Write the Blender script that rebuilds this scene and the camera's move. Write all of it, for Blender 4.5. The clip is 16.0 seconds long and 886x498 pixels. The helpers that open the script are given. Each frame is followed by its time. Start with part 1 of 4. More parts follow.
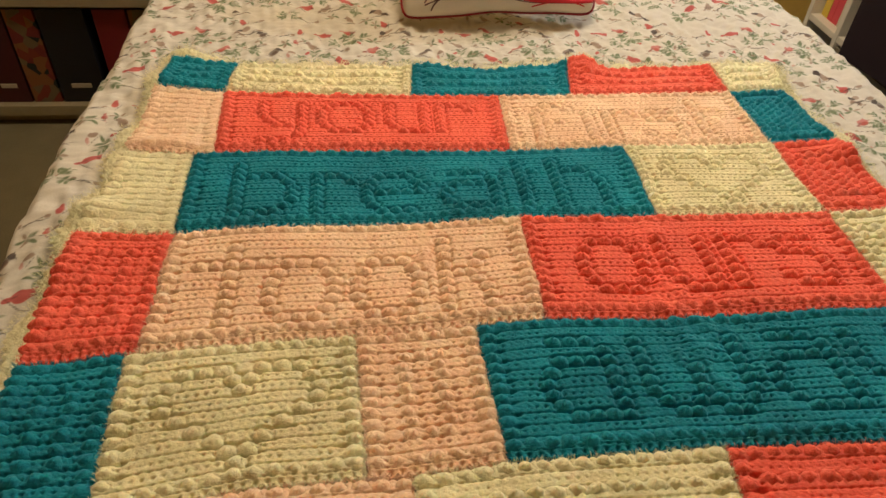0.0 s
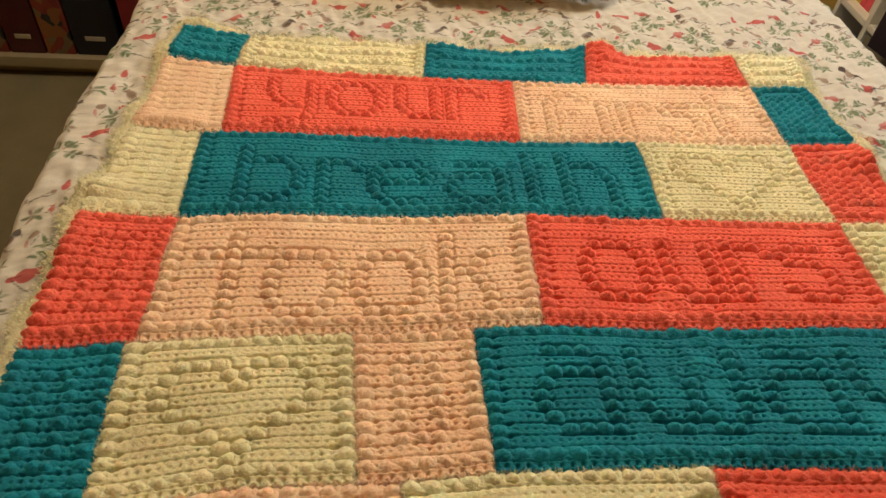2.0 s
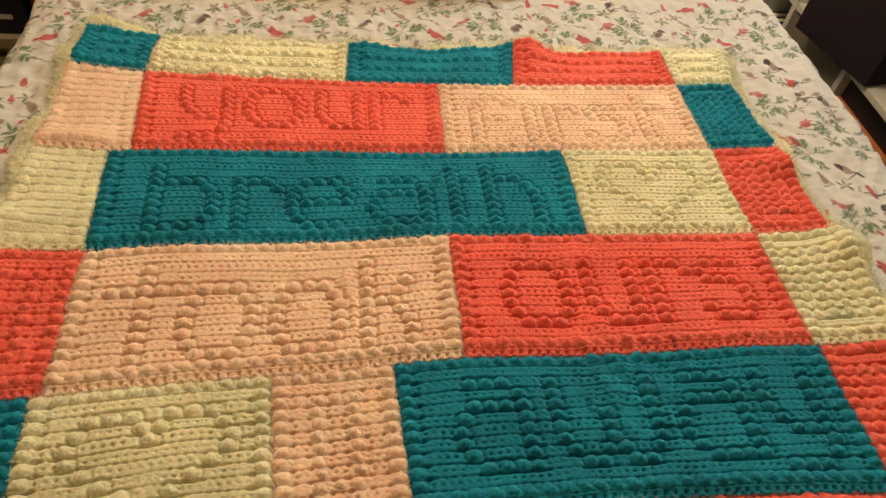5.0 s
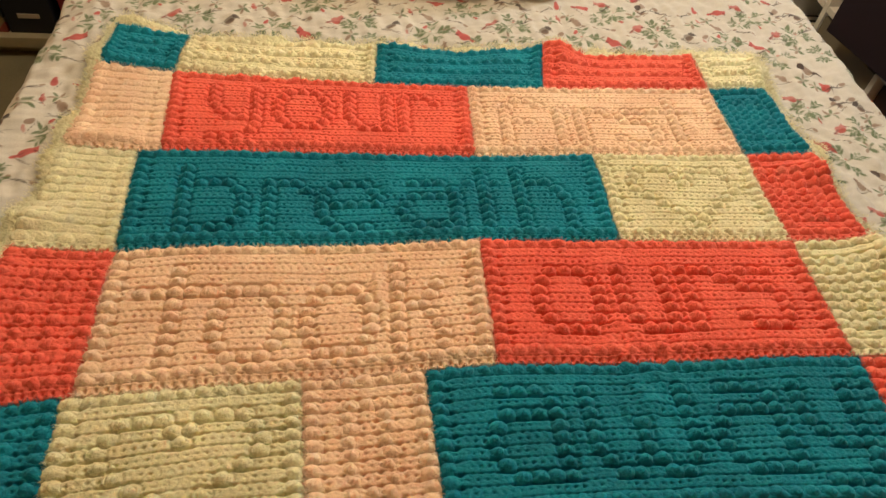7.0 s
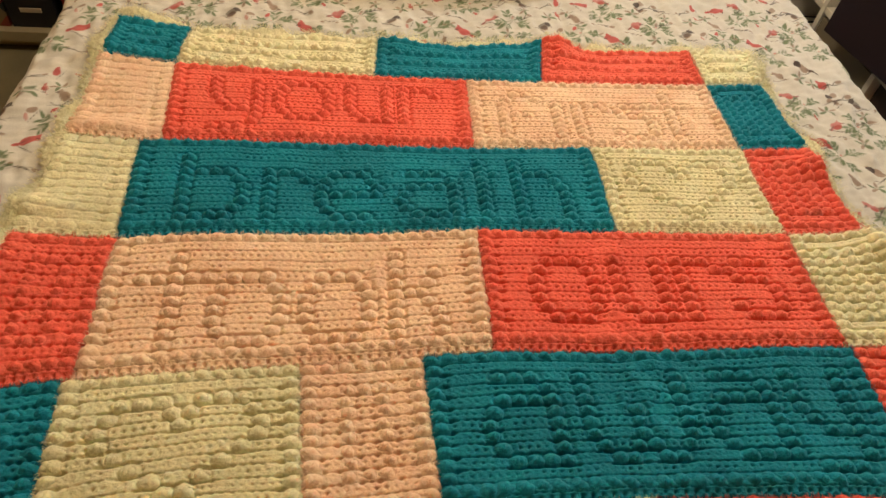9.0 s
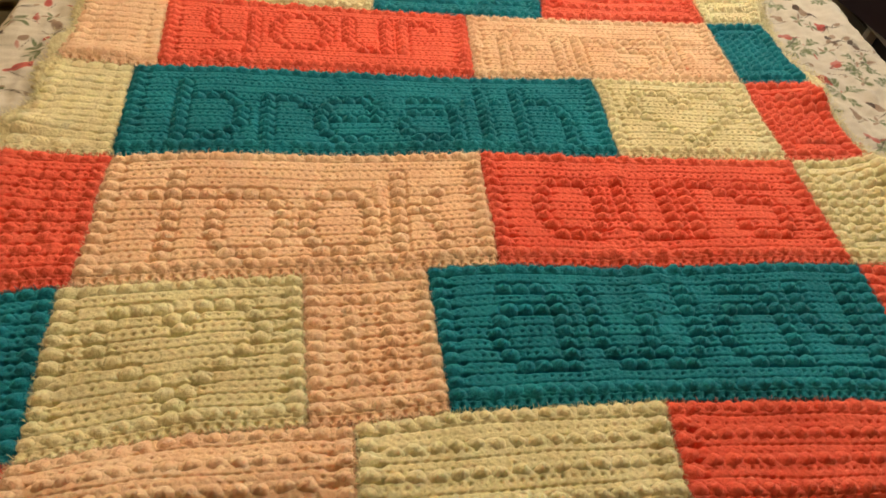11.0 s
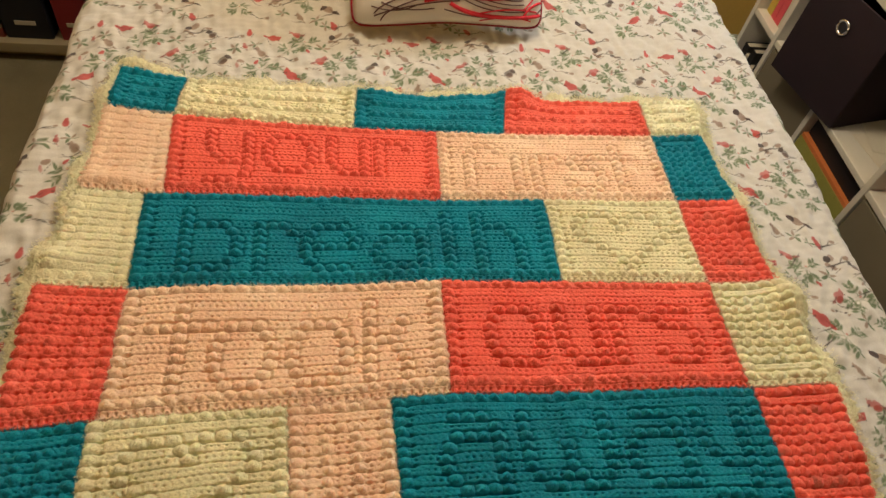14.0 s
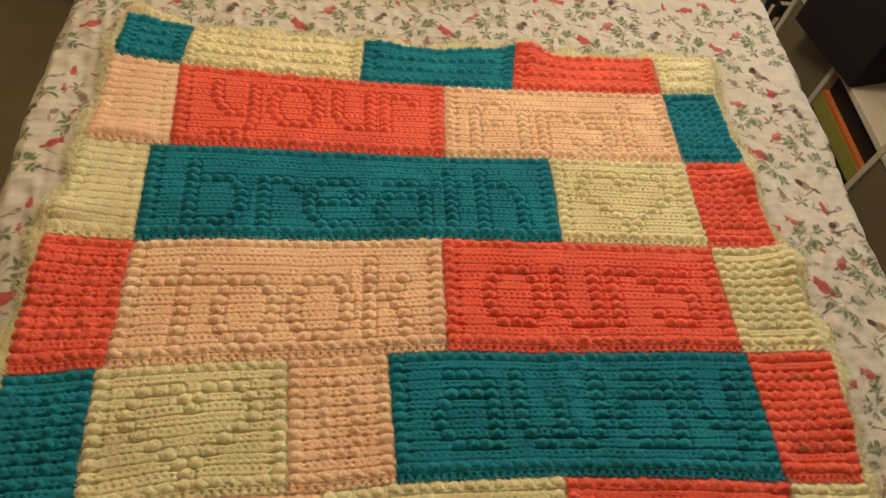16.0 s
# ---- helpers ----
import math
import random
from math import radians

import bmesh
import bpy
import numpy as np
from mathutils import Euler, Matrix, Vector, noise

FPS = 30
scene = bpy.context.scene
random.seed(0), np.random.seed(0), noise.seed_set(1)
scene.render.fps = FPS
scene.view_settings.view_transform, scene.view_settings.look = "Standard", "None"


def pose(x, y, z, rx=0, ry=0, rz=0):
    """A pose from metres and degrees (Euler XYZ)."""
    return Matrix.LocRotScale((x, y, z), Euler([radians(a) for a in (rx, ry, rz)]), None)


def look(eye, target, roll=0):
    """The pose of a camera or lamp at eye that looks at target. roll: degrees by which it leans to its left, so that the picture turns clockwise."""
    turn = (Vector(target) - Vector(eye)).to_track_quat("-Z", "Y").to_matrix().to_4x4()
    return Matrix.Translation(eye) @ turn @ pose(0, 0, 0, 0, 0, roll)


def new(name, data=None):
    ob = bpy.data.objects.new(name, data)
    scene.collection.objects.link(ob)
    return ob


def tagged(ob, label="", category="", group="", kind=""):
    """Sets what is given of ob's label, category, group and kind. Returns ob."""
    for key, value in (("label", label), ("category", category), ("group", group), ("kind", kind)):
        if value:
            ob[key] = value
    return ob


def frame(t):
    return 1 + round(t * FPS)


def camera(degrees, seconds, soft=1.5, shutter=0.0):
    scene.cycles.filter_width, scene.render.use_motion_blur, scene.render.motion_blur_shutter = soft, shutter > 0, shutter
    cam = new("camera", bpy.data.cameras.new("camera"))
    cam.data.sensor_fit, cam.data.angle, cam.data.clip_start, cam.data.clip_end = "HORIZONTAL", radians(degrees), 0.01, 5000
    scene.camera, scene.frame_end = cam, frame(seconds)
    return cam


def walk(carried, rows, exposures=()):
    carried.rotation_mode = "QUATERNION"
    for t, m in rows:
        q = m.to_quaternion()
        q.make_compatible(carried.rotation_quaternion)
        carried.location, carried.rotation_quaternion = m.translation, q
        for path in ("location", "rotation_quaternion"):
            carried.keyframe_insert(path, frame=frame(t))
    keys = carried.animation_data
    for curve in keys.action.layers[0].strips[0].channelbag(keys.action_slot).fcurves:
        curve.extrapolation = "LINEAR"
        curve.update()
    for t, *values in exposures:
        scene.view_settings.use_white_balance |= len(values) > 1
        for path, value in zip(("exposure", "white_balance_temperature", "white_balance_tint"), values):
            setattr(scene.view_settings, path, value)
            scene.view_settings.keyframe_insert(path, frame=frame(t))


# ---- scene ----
cam = camera(64.7, 16.0, shutter=0.35)
PATH = [
    (0, (-0.21, -0.773, 1.235), (-0.022, 0.716, -0.087), 3.2),
    (0.5, (-0.226, -0.774, 1.235), (-0.013, 0.709, -0.091), 4.1),
    (1, (-0.229, -0.765, 1.228), (-0.015, 0.704, -0.112), 4.5),
    (1.5, (-0.223, -0.76, 1.242), (-0.01, 0.696, -0.114), 4.4),
    (2, (-0.196, -0.731, 1.276), (-0.044, 0.669, -0.144), 5.3),
    (2.5, (-0.171, -0.71, 1.289), (-0.024, 0.669, -0.152), 4.8),
    (3, (-0.148, -0.69, 1.299), (0.058, 0.691, -0.133), 5.0),
    (5.5, (-0.157, -0.636, 1.344), (0.13, 0.625, -0.182), 8.8),
    (6, (-0.167, -0.627, 1.339), (0.091, 0.633, -0.193), 7.8),
    (6.5, (-0.174, -0.631, 1.336), (0.081, 0.644, -0.183), 7.7),
    (7, (-0.175, -0.634, 1.332), (0.074, 0.653, -0.179), 8.0),
    (7.5, (-0.172, -0.63, 1.328), (0.076, 0.652, -0.187), 7.8),
    (8, (-0.169, -0.637, 1.33), (0.073, 0.656, -0.176), 7.6),
    (10.5, (-0.19, -0.698, 1.287), (0.087, 0.589, -0.218), 10.0),
    (11, (-0.191, -0.723, 1.248), (0.091, 0.562, -0.259), 9.3),
    (11.5, (-0.189, -0.741, 1.219), (0.075, 0.548, -0.288), 7.9),
    (12, (-0.177, -0.753, 1.262), (0.08, 0.417, -0.339), 9.8),
    (12.3, (-0.167, -0.736, 1.34), (0.256, 0.37, -0.271), 16.6),
    (12.5, (-0.168, -0.711, 1.383), (0.196, 0.398, -0.241), 16.6),
    (13, (-0.179, -0.68, 1.426), (0.06, 0.424, -0.224), 12.1),
    (13.5, (-0.166, -0.653, 1.493), (0.177, 0.508, -0.1), 13.7),
    (14, (-0.173, -0.648, 1.532), (0.13, 0.559, -0.034), 11.6),
    (14.5, (-0.188, -0.64, 1.53), (0.147, 0.458, -0.108), 14.9),
    (15, (-0.184, -0.63, 1.541), (0.131, 0.488, -0.086), 13.7),
    (15.5, (-0.16, -0.639, 1.551), (0.072, 0.498, -0.078), 11.0),
    (16, (-0.147, -0.633, 1.56), (0.107, 0.441, -0.108), 12.4),
]
walk(cam, [(t, look(eye, target, roll)) for t, eye, target, roll in PATH],
     exposures=[(0, -0.04, 6380, 14), (8, -0.05, 6300, 14), (10.5, -0.05, 6600, 14), (11.3, 0.0, 6750, 14), (12.0, 0.08, 6700, 14),
                (12.5, 0.17, 6550, 13), (13.2, 0.0, 6150, 12), (14.0, -0.02, 6050, 13), (15.0, -0.15, 6400, 14), (16, -0.25, 6600, 14)])

# ---- world and light ----
world = bpy.data.worlds.new("room_air")
scene.world = world
world.use_nodes = True
world.node_tree.nodes["Background"].inputs[0].default_value = (1.0, 0.90, 0.75, 1)
world.node_tree.nodes["Background"].inputs[1].default_value = 0.02

LAMP, WALL_LAMP = (-0.03, 0.68, 2.20), (1.36, 1.40, 2.02)
lamp_data = bpy.data.lights.new("ceiling_lamp_light", "POINT")
lamp_data.shadow_soft_size = 0.16
lamp_data.energy, lamp_data.color = 45, (1.0, 0.825, 0.58)
new("ceiling_lamp_light", lamp_data).location = LAMP
wall_lamp_data = bpy.data.lights.new("wall_lamp_light", "POINT")
wall_lamp_data.shadow_soft_size = 0.12
wall_lamp_data.energy, wall_lamp_data.color = 50, (0.66, 0.80, 1.0)
new("wall_lamp_light", wall_lamp_data).location = WALL_LAMP

# ---- materials ----


def material(name, base, rough=0.7, vary=0.12, scale=6.0, fine=120.0, bump=0.2, depth=0.002, sheen=0.0, metal=0.0, warm=None):
    """Base colour with variation at two scales and fine relief."""
    m = bpy.data.materials.new(name)
    m.use_nodes = True
    n, l = m.node_tree.nodes, m.node_tree.links
    b = n["Principled BSDF"]
    b.inputs["Roughness"].default_value = rough
    b.inputs["Metallic"].default_value = metal
    if sheen:
        b.inputs["Sheen Weight"].default_value = sheen
        b.inputs["Sheen Roughness"].default_value = 0.6
        b.inputs["Sheen Tint"].default_value = (*[min(1, 0.4 + c) for c in base], 1)
    co = n.new("ShaderNodeTexCoord")
    big, small = n.new("ShaderNodeTexNoise"), n.new("ShaderNodeTexNoise")
    big.inputs["Scale"].default_value, small.inputs["Scale"].default_value = scale, fine
    big.inputs["Detail"].default_value, small.inputs["Detail"].default_value = 4, 3
    for t in (big, small):
        l.new(co.outputs["Object"], t.inputs["Vector"])
    mixed = n.new("ShaderNodeMath")
    mixed.operation = "ADD"
    l.new(big.outputs["Fac"], mixed.inputs[0])
    l.new(small.outputs["Fac"], mixed.inputs[1])
    ramp = n.new("ShaderNodeMapRange")
    ramp.inputs["From Min"].default_value, ramp.inputs["From Max"].default_value = 0.6, 1.4
    l.new(mixed.outputs[0], ramp.inputs["Value"])
    mix = n.new("ShaderNodeMix")
    mix.data_type = "RGBA"
    other = warm or base
    mix.inputs["A"].default_value = (*[c * (1 - vary) for c in base], 1)
    mix.inputs["B"].default_value = (*[min(0.92, c * (1 + vary)) for c in other], 1)
    l.new(ramp.outputs[0], mix.inputs["Factor"])
    l.new(mix.outputs["Result"], b.inputs["Base Color"])
    rel = n.new("ShaderNodeBump")
    rel.inputs["Strength"].default_value, rel.inputs["Distance"].default_value = bump, depth
    l.new(small.outputs["Fac"], rel.inputs["Height"])
    l.new(rel.outputs[0], b.inputs["Normal"])
    return m


def yarn(name, base, warm):
    m = material(name, base, 0.85, 0.18, 14, 260, 0.6, 0.0026, 0.06, 0, warm)
    p = m.node_tree.nodes["Principled BSDF"]
    p.inputs["Specular IOR Level"].default_value = 0.25
    n, l = m.node_tree.nodes, m.node_tree.links
    hair, rel = n.new("ShaderNodeTexNoise"), n.new("ShaderNodeBump")
    hair.inputs["Scale"].default_value, hair.inputs["Detail"].default_value = 900, 2
    rel.inputs["Strength"].default_value, rel.inputs["Distance"].default_value = 0.5, 0.0012
    l.new(n["Texture Coordinate"].outputs["Object"], hair.inputs["Vector"])
    l.new(hair.outputs["Fac"], rel.inputs["Height"])
    l.new(n["Bump"].outputs[0], rel.inputs["Normal"])
    l.new(rel.outputs[0], p.inputs["Normal"])
    p.inputs["Subsurface Weight"].default_value = 0.8
    p.inputs["Subsurface Radius"].default_value = (1.0, 0.75, 0.6)
    p.inputs["Subsurface Scale"].default_value = 0.0036
    return m


TEAL = yarn("teal_yarn", (0.002, 0.156, 0.216), (0.005, 0.226, 0.286))
CORAL = yarn("coral_yarn", (0.80, 0.114, 0.066), (0.88, 0.146, 0.090))
PEACH = yarn("peach_yarn", (0.88, 0.525, 0.325), (0.90, 0.58, 0.385))
CREAM = yarn("cream_yarn", (0.70, 0.63, 0.355), (0.75, 0.69, 0.425))
WHITE = material("white_laminate", (0.72, 0.68, 0.58), 0.45, 0.04, 5, 60, 0.05)
BEIGE = material("beige_laminate", (0.33, 0.28, 0.17), 0.5, 0.06, 5, 60, 0.05)
CARPET = material("beige_carpet", (0.18, 0.155, 0.085), 0.95, 0.25, 8, 300, 0.8, 0.004)
WALL = material("cream_wall_paint", (0.50, 0.44, 0.29), 0.85, 0.05, 2, 90, 0.1)
OCHRE = material("ochre_wall_paint", (0.44, 0.27, 0.045), 0.85, 0.06, 2, 90, 0.1)
# dark tone picked to weaken light bounced onto the bed's foot
BROWN = material("bounce_dimming_brown", (0.30, 0.19, 0.055), 0.85, 0.06, 2, 90, 0.1)
CEIL = material("white_ceiling_paint", (0.78, 0.74, 0.64), 0.9, 0.04, 2, 90, 0.1)
PURPLE = material("dark_purple_fabric", (0.014, 0.0055, 0.011), 0.9, 0.25, 9, 500, 0.4, 0.001)
STEEL = material("nickel_ring", (0.75, 0.72, 0.68), 0.25, 0.04, 5, 60, 0.03, 0.001, 0, 1.0)
TAUPE = material("taupe_fabric", (0.20, 0.17, 0.11), 0.85, 0.1, 8, 500, 0.4, 0.001)
NAVY = material("navy_card", (0.006, 0.0065, 0.012), 0.6, 0.2, 7, 200, 0.1)
RED_CARD = material("red_card", (0.20, 0.013, 0.018), 0.6, 0.12, 7, 200, 0.1)
MAROON = material("maroon_card", (0.06, 0.006, 0.009), 0.6, 0.15, 7, 200, 0.1)
LABEL = material("label_plate", (0.45, 0.40, 0.30), 0.4, 0.06, 9, 200, 0.05)
GREEN_CARD = material("olive_green_cover", (0.33, 0.33, 0.07), 0.6, 0.1, 9, 200, 0.1)
ORANGE_CARD = material("orange_cover", (0.62, 0.19, 0.05), 0.6, 0.1, 9, 200, 0.1)
BLACK = material("black_cover", (0.012, 0.011, 0.012), 0.5, 0.2, 9, 200, 0.1)
PAPER = material("paper", (0.70, 0.64, 0.50), 0.8, 0.05, 12, 250, 0.1)
YELLOW = material("yellow_cover", (0.65, 0.48, 0.06), 0.6, 0.1, 9, 200, 0.1)
PINK = material("pink_red_cover", (0.70, 0.08, 0.10), 0.55, 0.1, 9, 200, 0.1)
PILLOW = material("white_cotton", (0.74, 0.68, 0.56), 0.9, 0.05, 7, 600, 0.3, 0.001)
PIPING = material("dark_red_piping", (0.28, 0.012, 0.02), 0.8, 0.12, 20, 500, 0.3, 0.001)
INK = material("red_print", (0.58, 0.02, 0.03), 0.85, 0.1, 20, 500, 0.2, 0.001)
DARKINK = material("brown_print", (0.12, 0.05, 0.04), 0.85, 0.1, 20, 500, 0.2, 0.001)
WOOD = material("bed_base_wood", (0.10, 0.06, 0.035), 0.6, 0.2, 4, 80, 0.1)


def sheet_material():
    """Off-white cotton with a woven relief; the printed motifs come as four masks on the mesh."""
    m = material("printed_bedspread", (0.525, 0.48, 0.385), 0.92, 0.07, 5, 500, 0.35, 0.001, 0.05, 0, (0.58, 0.54, 0.455))
    n, l = m.node_tree.nodes, m.node_tree.links
    b = n["Principled BSDF"]
    last = b.inputs["Base Color"].links[0].from_socket
    at = n.new("ShaderNodeAttribute")
    at.attribute_name = "print_mask"
    sep = n.new("ShaderNodeSeparateColor")
    l.new(at.outputs["Color"], sep.inputs[0])
    ink = [(at.outputs["Alpha"], (0.23, 0.13, 0.075), 0.80), (sep.outputs["Green"], (0.085, 0.130, 0.042), 0.88),
           (sep.outputs["Red"], (0.42, 0.032, 0.026), 0.88), (sep.outputs["Blue"], (0.042, 0.024, 0.018), 0.92)]
    for mask, colour, amount in ink:
        r = n.new("ShaderNodeMapRange")
        r.inputs["From Min"].default_value, r.inputs["From Max"].default_value = 0.28, 0.62
        r.inputs["To Max"].default_value = amount
        l.new(mask, r.inputs["Value"])
        mix = n.new("ShaderNodeMix")
        mix.data_type = "RGBA"
        l.new(r.outputs[0], mix.inputs["Factor"])
        l.new(last, mix.inputs["A"])
        mix.inputs["B"].default_value = (*colour, 1)
        last = mix.outputs["Result"]
    l.new(last, b.inputs["Base Color"])
    return m


def patchwork_material():
    """Cloth of small triangles in orange, red and dark green."""
    m = material("patchwork_cloth", (0.35, 0.16, 0.08), 0.8, 0.2, 9, 200, 0.1)
    n, l = m.node_tree.nodes, m.node_tree.links
    co, vo, ra = n.new("ShaderNodeTexCoord"), n.new("ShaderNodeTexVoronoi"), n.new("ShaderNodeValToRGB")
    vo.inputs["Scale"].default_value = 30
    l.new(co.outputs["Object"], vo.inputs["Vector"])
    sep = n.new("ShaderNodeSeparateColor")
    l.new(vo.outputs["Color"], sep.inputs[0])
    ra.color_ramp.interpolation = "CONSTANT"
    for k, c in ((0.0, (0.20, 0.035, 0.018)), (0.3, (0.22, 0.09, 0.028)), (0.55, (0.16, 0.11, 0.05)), (0.75, (0.015, 0.02, 0.015)), (0.88, (0.17, 0.025, 0.02))):
        e = ra.color_ramp.elements.new(k) if k else ra.color_ramp.elements[0]
        e.color = (*c, 1)
    l.new(sep.outputs["Red"], ra.inputs[0])
    l.new(ra.outputs[0], n["Principled BSDF"].inputs["Base Color"])
    return m


SHEET = sheet_material()
PATCHWORK = patchwork_material()

# ---- mesh helpers ----


def link_mesh(name, me, mat, parent=None, label=""):
    me.materials.append(mat)
    ob = new(name, me)
    ob.parent = parent
    return tagged(ob, label)


def part(name, bm, mat, parent=None, label="", smooth=False):
    me = bpy.data.meshes.new(name)
    bm.to_mesh(me)
    bm.free()
    if smooth:
        me.polygons.foreach_set("use_smooth", np.ones(len(me.polygons), bool))
    return link_mesh(name, me, mat, parent, label)


def quads(name, v, f, smooth=True):
    """A mesh from arrays of corners and four-sided faces."""
    v, f = np.asarray(v, np.float32), np.asarray(f, np.int32)
    me = bpy.data.meshes.new(name)
    me.vertices.add(len(v))
    me.vertices.foreach_set("co", v.ravel())
    me.loops.add(f.size)
    me.loops.foreach_set("vertex_index", f.ravel())
    me.polygons.add(len(f))
    me.polygons.foreach_set("loop_start", np.arange(0, f.size, 4, dtype=np.int32))
    me.polygons.foreach_set("use_smooth", np.full(len(f), smooth))
    me.update(calc_edges=True)
    return me


def grid_faces(nu, nv):
    """Faces of a sheet of nu x nv corners, u quickest."""
    i = (np.arange(nv - 1)[:, None] * nu + np.arange(nu - 1)[None]).ravel()
    return np.stack([i, i + 1, i + nu + 1, i + nu], 1)


def box(x0, x1, y0, y1, z0, z1, bevel=0.0, segments=2):
    bm = bmesh.new()
    bmesh.ops.create_cube(bm, size=1)
    for v in bm.verts:
        v.co = Vector((x0 + (v.co.x + 0.5) * (x1 - x0), y0 + (v.co.y + 0.5) * (y1 - y0), z0 + (v.co.z + 0.5) * (z1 - z0)))
    if bevel:
        bmesh.ops.bevel(bm, geom=list(bm.edges), offset=bevel, segments=segments, profile=0.5, affect="EDGES")
    return bm


def joined(*parts_):
    bm = bmesh.new()
    for p in parts_:
        me = bpy.data.meshes.new("piece")
        p.to_mesh(me)
        p.free()
        bm.from_mesh(me)
        bpy.data.meshes.remove(me)
    return bm


def base_empty(name, x, y, z, label, category, group=""):
    return tagged(new_at(name, x, y, z), label, category, group)


def new_at(name, x, y, z):
    ob = new(name)
    ob.location = (x, y, z)
    ob.empty_display_size = 0.1
    return ob


def tube(points, radius, sides=8, closed=False):
    """A round cord along points."""
    bm = bmesh.new()
    pts = [Vector(p) for p in points]
    rings = []
    for i, p in enumerate(pts):
        a = pts[i - 1] if i or closed else p
        b = pts[(i + 1) % len(pts)] if i + 1 < len(pts) or closed else p
        d = (b - a).normalized()
        s = d.cross(Vector((0, 0, 1)))
        s = s.normalized() if s.length > 1e-4 else Vector((1, 0, 0))
        u = s.cross(d)
        rings.append([bm.verts.new(p + radius * (math.cos(k * math.tau / sides) * s + math.sin(k * math.tau / sides) * u)) for k in range(sides)])
    n = len(rings)
    for i in range(n if closed else n - 1):
        for k in range(sides):
            bm.faces.new((rings[i][k], rings[i][(k + 1) % sides], rings[(i + 1) % n][(k + 1) % sides], rings[(i + 1) % n][k]))
    return bm


def waves(x, y, seed, size, octaves=3):
    """Smooth random waves, about -1 to 1, of the given size in metres."""
    rng = np.random.RandomState(seed)
    out, amp = np.zeros_like(x), 1.0
    for o in range(octaves):
        for _ in range(4):
            a, ph, k = rng.uniform(0, math.tau), rng.uniform(0, math.tau), rng.uniform(0.7, 1.4) * math.tau / size * 1.9**o
            out = out + amp * 0.4 * np.sin(k * (x * math.cos(a) + y * math.sin(a)) + ph)
        amp *= 0.5
    return out


# ---- room ----
X0, X1, Y0, Y1, ZC = -2.3, 1.52, -2.4, 1.64, 2.42
tagged(part("floor", box(X0, X1, Y0, Y1, -0.1, 0.0), CARPET), "olive beige short-pile carpet floor", "floor", kind="structure")
tagged(part("ceiling", box(X0 - 0.1, X1 + 0.1, Y0 - 0.1, Y1 + 0.1, ZC, ZC + 0.1), CEIL), "plain white painted ceiling", "ceiling", kind="structure")
tagged(part("wall_north", box(X0 - 0.1, X1 + 0.1, Y1, Y1 + 0.1, -0.1, ZC), OCHRE), "ochre yellow painted wall behind the bed", "wall", kind="structure")
# the south wall is out of view; its brown keeps the foot dim
tagged(part("wall_south", box(X0 - 0.1, X1 + 0.1, Y0 - 0.1, Y0, -0.1, ZC), BROWN), "unseen wall facing the bed's foot, brown to dim bounced light", "wall", kind="structure")
tagged(part("wall_east", box(X1, X1 + 0.1, Y0, Y1, -0.1, ZC), WALL), "yellowish cream painted wall behind the shelves", "wall", kind="structure")
tagged(part("wall_west", box(X0 - 0.1, X0, Y0, Y1, -0.1, ZC), OCHRE), "ochre yellow painted wall", "wall", kind="structure")

# ---- bed ----
BX0, BX1, BY0, BY1, TOP = -0.719, 0.815, -0.526, 1.50, 0.586
FOOT = 0.044  # radius of the edge at the foot
bed = base_empty("bed", 0, 0.5, 0, "queen-size bed under a printed cotton bedspread", "bed")
part("bed_base", box(BX0 + 0.05, BX1 - 0.05, BY0 + 0.05 - 0.5, BY1 - 0.02 - 0.5, 0.04, 0.28, 0.01), WOOD, bed, "dark wooden bed base")
part("mattress", box(BX0 + 0.03, BX1 - 0.03, BY0 + 0.03 - 0.5, BY1 - 0.5, 0.28, TOP - 0.03, 0.05, 4), PILLOW, bed, "white mattress")


def fold_over(s, lo, hi, r):
    """Along a cloth laid over an edge at lo and hi: the place across and the drop, for the run s."""
    place, drop = s.copy(), np.zeros_like(s)
    for sign, edge in ((-1, lo + r), (1, hi - r)):
        d = (s - edge) * sign
        a = np.clip(d / r, 0, math.pi / 2)
        on = d > 0
        place = np.where(on, edge + sign * r * np.sin(a), place)
        drop = np.where(on, r * (1 - np.cos(a)) + np.maximum(d - r * math.pi / 2, 0), drop)
    return place, drop


def sheet_height(x, y):
    return 0.0035 * waves(x, y, 3, 0.34) + 0.0026 * waves(x, y, 8, 0.09, 2) + 0.0021 * waves(x, y, 12, 0.04, 2)


